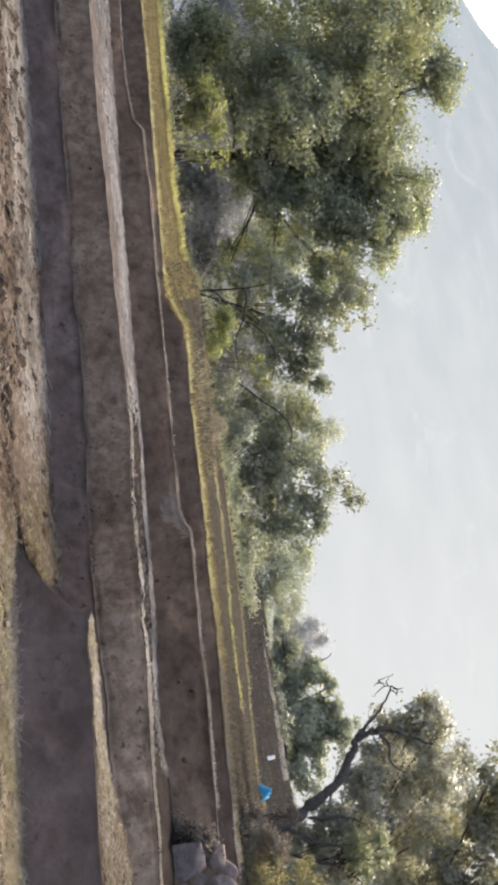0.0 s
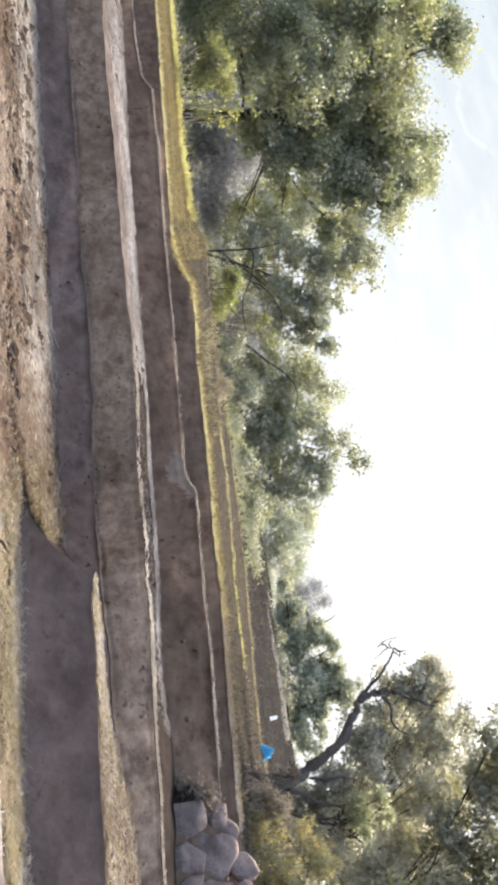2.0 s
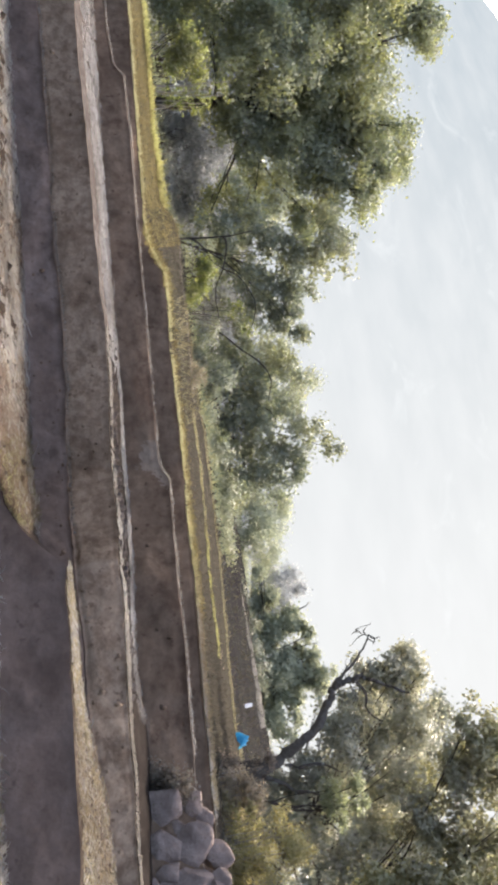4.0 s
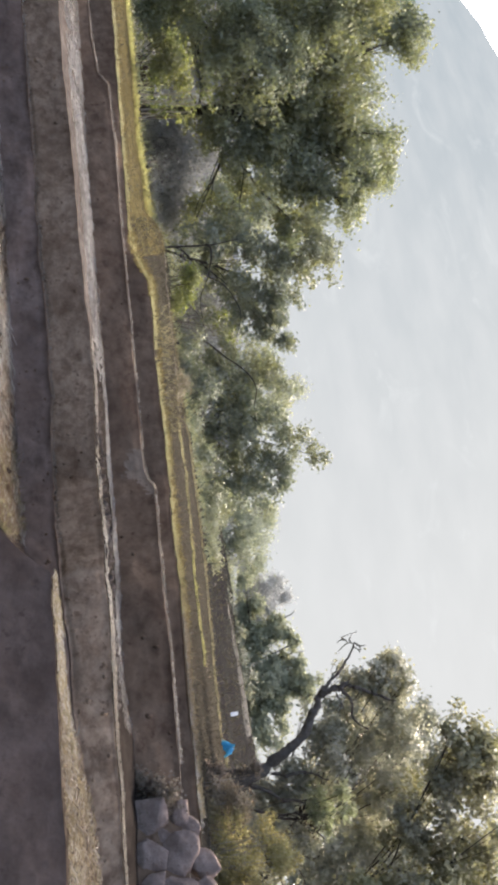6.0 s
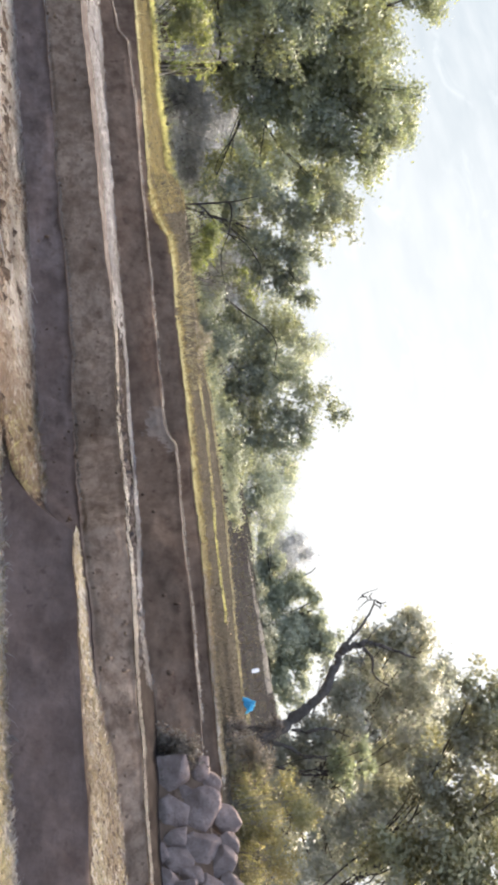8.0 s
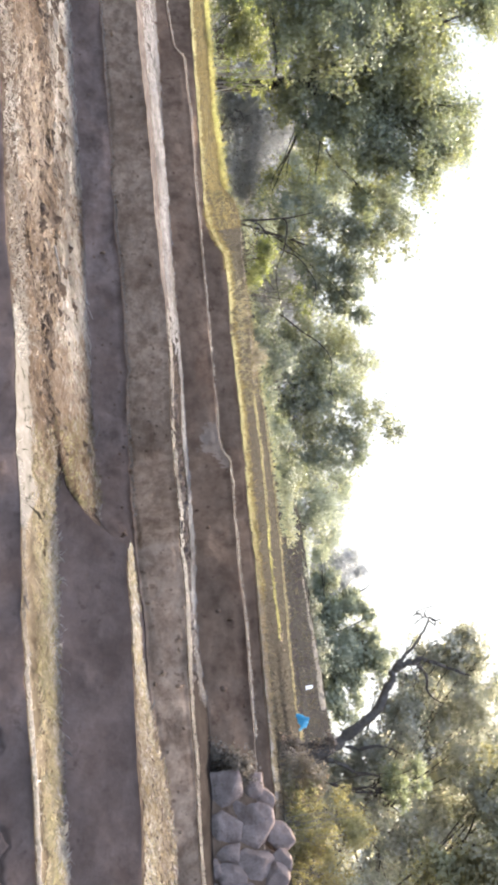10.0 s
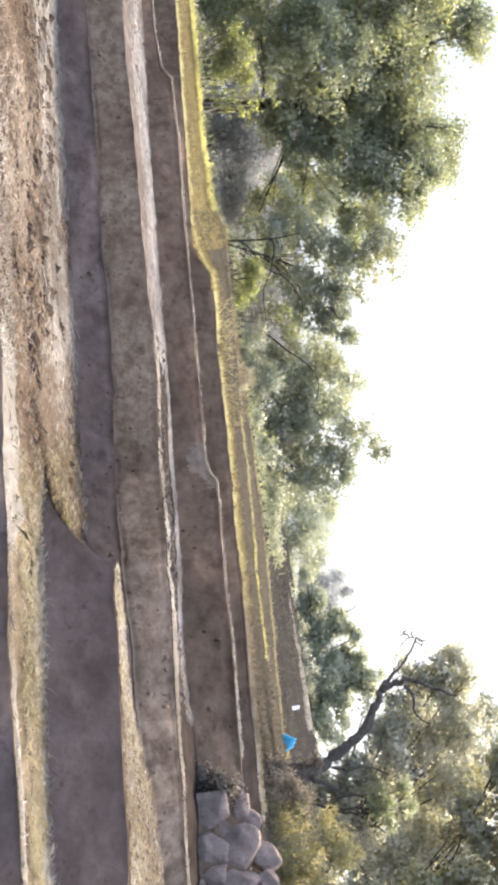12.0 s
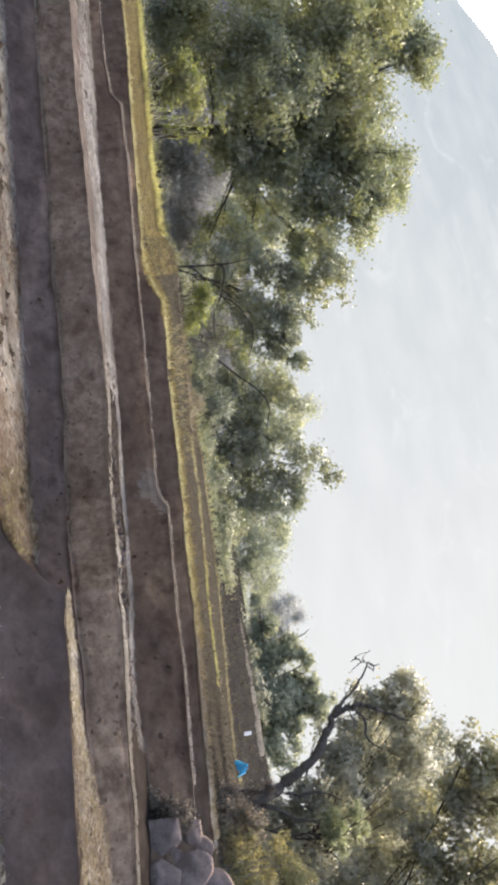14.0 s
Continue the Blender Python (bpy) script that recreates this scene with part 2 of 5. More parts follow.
RIM_A = [
    (-18.78, 38.5, 0.48), (-8.66, 27.8, 0.96), (-5.8, 26.4, 1), (-4.1, 25.8, 1.02), (-1.56, 25, 0.97), (1.6, 24.2, 0.96), (6.1, 22.6, 0.99),
    (7.79, 22, 1.05), (10.28, 21.4, 1.07), (12.22, 20.8, 1.12), (19.04, 19, 1.23),
]
FOOT_B = [
    (-18.62, 41.5, 1.06), (-13.91, 39, 0.84), (-7.34, 33.4, 0.84), (-1.39, 29, 1.03), (-0.02, 28.3, 1.06), (1.15, 26.9, 1.09), (2.85, 26, 1.11),
    (6.22, 24.8, 1.08), (9.56, 23.8, 1.07), (12.33, 23, 1.11), (19.16, 21, 1.25),
]
RIM_B = [
    (-18.62, 41.5, 1.06), (-13.91, 39, 0.84), (-7.34, 33.4, 0.84), (-1.39, 29, 1.03), (0.6, 27.64, 1.22), (0.98, 27.26, 1.35), (1.36, 27.03, 1.49),
    (1.74, 26.91, 1.63), (2.03, 26.83, 1.75), (2.28, 26.77, 1.88), (2.48, 26.73, 1.98), (2.65, 26.7, 2.08), (2.9, 26.58, 2.08), (3.16, 26.49, 2.08),
    (3.66, 26.3, 2.06), (4.01, 26.19, 2.08), (6.54, 25.29, 2.04), (8.22, 24.79, 2.03), (9.89, 24.29, 2.03), (12.65, 23.45, 2), (19.43, 21.44, 1.97),
]
FOOT_C = [
    (-18.51, 48.5, 1.21), (-13.78, 44.8, 1.11), (-10.51, 42, 1.05), (-7.17, 39, 1.1), (-3.8, 37.1, 0.99), (-0.39, 34.6, 1.03), (0.99, 32.1, 1.24),
    (1.36, 31.3, 1.3), (1.74, 30.4, 1.41), (2.03, 29.8, 1.51), (2.28, 29.2, 1.68), (2.48, 28.8, 1.81), (2.69, 28.4, 1.95), (2.9, 28.3, 1.97),
    (4.02, 27.9, 1.97), (6.57, 27.4, 1.97), (8.29, 27.6, 2.03), (10, 27.9, 2.09), (12.77, 27.8, 2.07), (19.57, 26, 2),
]
RIM_C = [
    (-18.37, 48.98, 2.08), (-13.64, 45.19, 1.84), (-12.01, 43.81, 1.84), (-10.37, 42.39, 1.8), (-8.71, 40.87, 1.77), (-7.03, 39.4, 1.77), (-5.33, 38.48, 1.78),
    (-3.63, 37.5, 1.76), (-0.23, 34.78, 1.71), (1.49, 31.36, 1.89), (2.72, 28.54, 2.07), (4.06, 28.05, 2.08), (4.92, 27.9, 2.1), (6.61, 27.56, 2.07),
    (8.31, 27.73, 2.07), (10.01, 28.02, 2.12), (12.79, 27.91, 2.1), (19.59, 26.12, 2.04),
]
RIM_D = [
    (-18.26, 49.26, 2.84), (-13.51, 45.47, 2.68), (-11.88, 44.07, 2.63), (-10.22, 42.65, 2.65), (-6.87, 39.7, 2.6), (-5.17, 38.78, 2.6), (-3.46, 37.77, 2.6),
    (-0.05, 34.82, 2.5), (1.67, 31.31, 2.64), (2.72, 28.9, 2.72), (3.37, 28.66, 2.71), (4.06, 28.41, 2.7), (5.07, 28.23, 2.68), (6.77, 27.87, 2.63),
    (8.45, 28.03, 2.57), (10.12, 28.25, 2.5), (12.88, 28.1, 2.41), (19.67, 26.31, 2.31),
]
FOOT_E = [
    (-18.2, 61.1, 3.09), (-13.45, 55.4, 2.84), (-11.82, 53.2, 2.76), (-10.16, 51.2, 2.69), (-6.8, 47.42, 2.58), (-3.41, 44.84, 2.5), (0.01, 42.63, 2.41),
    (3.43, 35.49, 2.55), (4.78, 34.34, 2.5), (5.97, 33.33, 2.52), (7.08, 32.53, 2.57), (7.94, 32.27, 2.61), (8.86, 32.06, 2.61), (10.18, 31.6, 2.55),
    (11.82, 31.2, 2.48), (12.93, 31, 2.45), (19.7, 29.2, 2.4),
]
RIM_E = [
    (-18.13, 61.42, 3.43), (-13.37, 55.67, 3.18), (-11.97, 53.81, 3.24), (-11.6, 53.47, 3.48), (-9.19, 50.63, 3.44), (-7.52, 48.72, 3.36), (-5.83, 47.17, 3.33),
    (-3.27, 45.23, 3.25), (-1.56, 44.13, 3.22), (-0.02, 43.1, 3.18), (0.26, 42.7, 3.24), (0.5, 42.19, 3.38), (1.91, 39.21, 3.38), (3.62, 35.72, 3.4),
    (5.33, 34.28, 3.41), (7.02, 32.95, 3.38), (8.71, 32.44, 3.34), (10.37, 31.91, 3.31), (13.14, 31.32, 3.26), (19.9, 29.5, 3.02),
]
FOOT_F = [
    (-18.13, 65.1, 3.4), (-13.37, 59, 3.13), (-11.97, 56.73, 3.2), (-11.6, 56.3, 3.48), (-9.19, 53.21, 3.43), (-7.51, 51.4, 3.35), (-5.82, 49.5, 3.29),
    (-3.27, 47.72, 3.21), (-1.55, 46.61, 3.17), (-0.18, 45.73, 3.14), (0.17, 45.51, 3.18), (0.51, 44.71, 3.34), (1.91, 41.78, 3.34), (3.63, 38.21, 3.37),
    (5.33, 36.77, 3.36), (7.03, 35.33, 3.33), (8.71, 34.82, 3.29), (10.38, 34.46, 3.25), (13.14, 33.56, 3.2), (19.9, 31.4, 2.96),
]
RIM_F = [
    (-18.05, 65.25, 4.06), (-13.28, 59.1, 3.81), (-11.65, 56.59, 3.71), (-10, 54.45, 3.61), (-8.33, 52.47, 3.52), (-6.82, 50.82, 3.47), (-6.11, 50.07, 3.63),
    (-5.65, 49.63, 3.84), (-4.54, 48.86, 3.81), (-3.18, 47.91, 3.73), (-1.46, 46.8, 3.71), (0.26, 45.55, 3.68), (1.97, 41.89, 3.64), (3.69, 38.4, 3.66),
    (5.39, 36.82, 3.64), (7.08, 35.41, 3.57), (8.77, 34.91, 3.54), (10.44, 34.54, 3.51), (13.2, 33.64, 3.45), (19.96, 31.5, 3.21),
]
RIM_G = [
    (-17.98, 84, 4.68), (-13.22, 76, 4.27), (-11.59, 74, 4.12), (-9.94, 72, 3.97), (-7.78, 69.2, 3.96), (-7.57, 68.9, 4.07), (-7.31, 68.5, 4.23),
    (-7.04, 68.1, 4.39), (-6.64, 67.6, 4.42), (-6, 67, 4.35), (-5.66, 66.6, 4.32), (-4.47, 65, 4.26), (-3.1, 63.4, 4.2), (-1.4, 61.4, 4.05),
    (1.19, 58.6, 4), (3.41, 56, 3.89), (4.61, 54.6, 3.87), (5.89, 53, 3.84), (8, 50.5, 3.75), (10.5, 48.5, 3.66), (13.27, 47, 3.63),
    (20.06, 45, 3.35),
]
RIM_H = [
    (-17.98, 98, 4.87), (-13.21, 92, 4.39), (-9.93, 88, 4.05), (-7.74, 86, 3.94), (-7.04, 85, 4.18), (-6.51, 84, 4.45), (-4.46, 80, 4.34),
    (-1.37, 75, 4.28), (-0.67, 73, 4.33), (1.74, 70, 4.29), (4.31, 66, 4.17), (6.35, 63, 4.04), (8.04, 61, 3.99), (8.89, 60, 4.02),
    (10.57, 59, 4.02), (13.34, 58, 4), (20.15, 56, 3.84),
]

BEARINGS = np.concatenate([np.arange(-46, -19, 0.5), np.arange(-19, 19, 0.045), np.arange(19, 46.1, 0.5)])


def edge(nodes, ragged=0.02, seed=0):
    """An edge's points along all bearings, slightly ragged."""
    n = np.array(nodes)
    d, z = np.interp(BEARINGS, n[:, 0], n[:, 1]), np.interp(BEARINGS, n[:, 0], n[:, 2])
    k = np.array([1, 2, 3, 2, 1]) / 9.0
    d[5:-5], z[5:-5] = np.convolve(d, k, "same")[5:-5], np.convolve(z, k, "same")[5:-5]
    p = polar(BEARINGS, d, 0.0)
    p[:, 2] = z
    p[:, 2] += ragged * fbm(p, 1.7, 4, seed)
    p[:, 1] += 3 * ragged * fbm(p, 0.9, 3, seed + 3)
    return p


def strip(name, near, far, rows, mat, relief, scale, label, belly=0.0, lean=None, kind="structure", seed=0, category="terrace", span=(-90, 90), crack=False, undercut=0.0, calm=None, patch=None, groove=0.0):
    """A sheet between two edges, with clods and hollows, over a span of bearings."""
    keep = (BEARINGS >= span[0]) & (BEARINGS <= span[1])
    near, far, bb = near[keep], far[keep], BEARINGS[keep]
    t = np.linspace(0, 1, rows)
    p = near[None] + (far - near)[None] * t[:, None, None]
    win = np.sin(np.pi * t)[:, None] ** (0.5 if lean is None else 1.0)
    q = p * np.array([1, 0.35 if lean is None else 1, 1])
    n = fbm(q, scale, 5, seed) * relief + np.minimum(fbm(q, scale * 0.35, 3, seed + 9), 0.2) * relief * 1.4
    if crack:
        path = 0.56 + 0.07 * np.sin(bb * 1.9) + 0.05 * np.sin(bb * 4.7 + 1) + 0.02 * np.sin(bb * 11)
        wide = 0.022 + 0.014 * np.sin(bb * 5.0)
        n = n - 0.05 * np.exp(-(((t[:, None] - path[None]) / wide[None]) ** 2)) * (bb > 7.4)[None]
    n = n * np.clip(np.abs(far - near)[:, 2] / 0.6, 0.1, 1)[None] if lean is None else n
    if calm is not None:
        n = n * np.clip((calm - bb) / 4, 0.12, 1)[None]
    if undercut:
        n = n - undercut * (np.exp(-(((t - 0.9) / 0.07) ** 2))[:, None] * (0.75 + 0.5 * fbm(near, 0.9, 3, seed + 4))[None])
    if groove:
        n = n - groove * np.exp(-(((t - 0.05) / 0.05) ** 2))[:, None] * np.clip(0.35 + 1.6 * fbm(near, 0.35, 3, seed + 6), 0, 1.2)[None]
    if lean is None:
        lean = np.cross(np.gradient(near, axis=0), far - near)
        lean /= np.linalg.norm(lean, axis=1)[:, None] + 1e-9
        lean *= np.where((lean * near).sum(1) > 0, -1.0, 1.0)[:, None]
    p = p + (win * (n + belly))[..., None] * np.array(lean)
    c = len(near)
    i, j = np.meshgrid(np.arange(rows - 1), np.arange(c - 1), indexing="ij")
    f = np.stack([i * c + j, i * c + j + 1, (i + 1) * c + j + 1, (i + 1) * c + j], -1).reshape(-1, 4)
    if patch:
        p = p + 0.006 * np.array(lean)
        u = (bb - patch[0]) / patch[1]
        low = patch[2] + (1 - patch[2]) * np.abs(u) ** 1.6 + 0.45 * fbm(p, 1.8, 5, 3) + 0.2 * fbm(p, 14.0, 3, 8)
        f = f[((t[:, None] > low) & (np.abs(u) < 1)[None])[:-1, :-1].ravel()]
    return tagged(new(name, mesh_from(name, p, f, mat)), label, category, kind=kind)


wall_foot, rim_a = edge(WALL_FOOT, 0.05, 1), edge(RIM_A, 0.03, 2)
foot_b, rim_b = edge(FOOT_B, 0.02, 3), edge(RIM_B, 0.02, 4)
foot_c, rim_c = edge(FOOT_C, 0.02, 5), edge(RIM_C, 0.03, 6)
rim_d, foot_e = edge(RIM_D, 0.02, 7), edge(FOOT_E, 0.02, 8)
rim_e = edge(RIM_E, 0.018, 9)
foot_f = edge(FOOT_F, 0.0) + rim_e - edge(RIM_E, 0.0)
rim_f, rim_g, rim_h = edge(RIM_F, 0.022, 10), edge(RIM_G, 0.03, 11), edge(RIM_H, 0.03, 12)
back = rim_h * np.array([1.9, 1.9, 1.0]) + np.array([0, 0, 1.75])

strip("terrace_wall", wall_foot, rim_a, 44, SOIL_SMOOTH, 0.06, 1.6, "cracked dark earth wall of the lowest terrace", crack=True)
strip("terrace_field", rim_a, foot_b, 16, STRAW_SOIL, 0.06, 2.0, "lit terrace strewn with trampled straw", lean=(0, 0, 1), seed=2, span=(-90, -0.6))
strip("terrace_field", rim_a, foot_b, 16, TURF, 0.05, 2.0, "narrow lit terrace with trampled dry grass", lean=(0, 0, 1), seed=2, span=(-0.65, 90))
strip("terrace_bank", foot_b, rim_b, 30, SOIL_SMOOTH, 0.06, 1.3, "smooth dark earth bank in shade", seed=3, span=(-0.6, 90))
strip("terrace_field", rim_b, foot_c, 40, STRAW_SOIL, 0.16, 3.6, "terrace covered with trampled straw", calm=-0.6, lean=(0, 0, 1), seed=4)
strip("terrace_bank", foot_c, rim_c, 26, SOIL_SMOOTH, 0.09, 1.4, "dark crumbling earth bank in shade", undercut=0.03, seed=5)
strip("terrace_bank", rim_c, rim_d, 30, SOIL_MID, 0.035, 1.6, "mottled grey brown earth bank with hollows", undercut=0.02, groove=0.12, seed=6)
strip("terrace_field", rim_d, foot_e, 14, STUBBLE_SOIL, 0.05, 2.4, "narrow pale strip of stubble field", lean=(0, 0, 1), seed=7, span=(-90, -3.3))
strip("terrace_field", rim_d, foot_e, 14, SHADE_DARK_SOIL, 0.05, 2.4, "bare dark soil along the narrow strip, shade put into its colour", lean=(0, 0, 1), seed=7, span=(-3.4, 90))
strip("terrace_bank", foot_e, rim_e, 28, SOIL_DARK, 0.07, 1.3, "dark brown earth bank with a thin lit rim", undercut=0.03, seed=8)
strip("eroded_soil", foot_e, rim_e, 28, LOOSE_DUST, 0.07, 1.3, "pale dusty soil slipped from the ledge", undercut=0.03, seed=8, category="soil", patch=(0.06, 0.75, 0.42))
strip("terrace_field", rim_e, foot_f, 6, STUBBLE_SOIL, 0.02, 2.0, "thin ledge of pale soil", lean=(0, 0, 1), seed=9)
strip("terrace_bank", foot_f, rim_f, 14, SOIL_DARK, 0.06, 1.2, "dark earth bank below yellow grass", undercut=0.03, seed=10)
strip("terrace_field", rim_f, rim_g, 14, SHADE_DARK_TURF, 0.05, 1.5, "grassy upper terrace in yellow light", lean=(0, 0, 1), seed=11)
strip("terrace_field", rim_g, rim_h, 10, SHADE_DARK_TURF, 0.05, 1.2, "upper field edge below the trees", lean=(0, 0, 1), seed=12)
strip("terrace_field", rim_h, back, 14, GROUND, 0.1, 0.8, "weedy ground under the trees, shade put into its colour", lean=(0, 0, 1), seed=13)



def lip(name, label, rim, r, mat, span, seed):
    """A crumbling rounded lip of soil along a rim."""
    p = rim[(BEARINGS >= span[0]) & (BEARINGS <= span[1])]
    thick = r * (0.9 + 1.1 * fbm(p, 0.8, 5, seed)).clip(0.1, 2.2)
    v, f = tube(p + np.array([0, -0.01, 0.0]), thick, 7)
    tagged(new(name, mesh_from(name, v + 0.35 * r * fbm(v, 9.0, 3, seed + 1)[:, None], f, mat)), label, "terrace", kind="structure")


lip("terrace_lip", "pale crumbling lip of the dark bank", rim_c, 0.011, SOIL_DUST, (-19, 6.5), 3)


def build_ground():
    """One sheet from the camera's slope to the horizon."""
    r = np.array([0.001, 2, 4, 6, 8, 10, 12, 14, 16, 18, 24, 40, 80, 120, 124, 160, 240, 400, 700, 1200, 2000, 3200, 4500.0])
    b = np.linspace(-180, 180, 145)
    R, B = np.meshgrid(r, b, indexing="ij")
    front = np.interp(r, [0, 6, 16, 120, 124, 400, 4500], [2.5, 2.4, 0.15, 0.0, 3.6, 6.0, 9.0])
    rear = np.interp(r, [0, 6, 30, 400, 4500], [2.5, 2.5, 3.6, 6.0, 9.0])
    w = np.clip((np.abs(B) - 50) / 25, 0, 1)
    p = polar(B, R) + np.array([0.37, 0.21, 0.0])
    p[..., 2] = front[:, None] * (1 - w) + rear[:, None] * w + 0.12 * fbm(p, 0.2, 3, 5) * np.clip(R / 20, 0, 1)
    c = len(b)
    i, j = np.meshgrid(np.arange(len(r) - 1), np.arange(c - 1), indexing="ij")
    f = np.stack([i * c + j, i * c + j + 1, (i + 1) * c + j + 1, (i + 1) * c + j], -1).reshape(-1, 4)
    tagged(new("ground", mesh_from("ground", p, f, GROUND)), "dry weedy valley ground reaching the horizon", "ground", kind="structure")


build_ground()


def build_mountain():
    """A far slope with bright haze painted as emission; it rises to the right."""
    b = np.linspace(-75, 75, 241)
    t = np.linspace(0, 1, 40)
    top = np.interp(b, [-75, -40, -22, -18, -16, -14.3, -13, -12, -10.4, -8, 0, 20, 40, 75], [80, 110, 165, 200, 228, 256, 276, 290, 308, 350, 440, 520, 420, 150])
    T, B = np.meshgrid(t, b, indexing="ij")
    p = polar(B, 1500 + 900 * T)
    p[..., 2] = 4 + T * top[None] * (2400 / 1600)
    p[..., 2] += 22 * np.sin(np.pi * T * 0.9) * fbm(p, 0.006, 5, 3) + 5 * fbm(p, 0.03, 3, 8) * T
    c = len(b)
    i, j = np.meshgrid(np.arange(len(t) - 1), np.arange(c - 1), indexing="ij")
    f = np.stack([i * c + j, i * c + j + 1, (i + 1) * c + j + 1, (i + 1) * c + j], -1).reshape(-1, 4)
    m = bpy.data.materials.new("painted_haze")
    m.use_nodes = True
    nt = m.node_tree
    nt.nodes.remove(nt.nodes["Principled BSDF"])
    tc = nt.nodes.new("ShaderNodeTexCoord")
    sp = nt.nodes.new("ShaderNodeSeparateXYZ")
    nt.links.new(tc.outputs["Object"], sp.inputs[0])
    # Haze is painted as emission colour, brighter towards the sun's side
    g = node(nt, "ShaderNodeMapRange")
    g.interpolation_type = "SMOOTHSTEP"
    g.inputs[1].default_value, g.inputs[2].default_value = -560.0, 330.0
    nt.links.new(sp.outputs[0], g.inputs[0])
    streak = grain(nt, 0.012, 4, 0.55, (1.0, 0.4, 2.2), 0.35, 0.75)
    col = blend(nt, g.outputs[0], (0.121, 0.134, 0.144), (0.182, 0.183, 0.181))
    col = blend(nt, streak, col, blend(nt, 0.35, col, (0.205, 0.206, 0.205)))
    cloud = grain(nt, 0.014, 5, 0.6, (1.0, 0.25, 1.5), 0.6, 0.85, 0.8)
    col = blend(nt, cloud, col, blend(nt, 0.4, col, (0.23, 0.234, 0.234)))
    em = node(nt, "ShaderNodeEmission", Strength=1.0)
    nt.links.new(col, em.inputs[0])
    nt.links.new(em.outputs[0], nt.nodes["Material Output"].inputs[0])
    tagged(new("backdrop", mesh_from("backdrop", p, f, m)), "distant mountain slope glowing with painted haze", "mountain", kind="structure")


build_mountain()

# ---- trees ----


def leaves(rng, centres, out, spread, count, size, up=0.45):
    """Small leaves scattered round clump centres, facing mostly up and outward, or hanging."""
    c = np.repeat(centres, count, axis=0)
    n = len(c)
    off = rng.normal(0, 1, (n, 3)) * np.array([1, 1, 0.75])
    c = c + off * np.repeat(spread, count)[:, None]
    face = 0.5 * np.repeat(out, count, axis=0) + 0.35 * off + np.array([0, 0, up]) + rng.normal(0, 0.55, (n, 3)) * np.array([1, 1, min(1.0, up + 0.55)])
    face /= np.linalg.norm(face, axis=1)[:, None]
    a = np.cross(face, rng.normal(0, 1, (n, 3)))
    a /= np.linalg.norm(a, axis=1)[:, None] + 1e-9
    s = np.cross(face, a)
    k = size * rng.uniform(0.5, 1.5, n)[:, None]
    v = np.stack([c, c + k * (0.5 * a + 0.32 * s), c + k * a, c + k * (0.5 * a - 0.32 * s)], 1)
    return v.reshape(-1, 3), np.arange(4 * n).reshape(-1, 4)


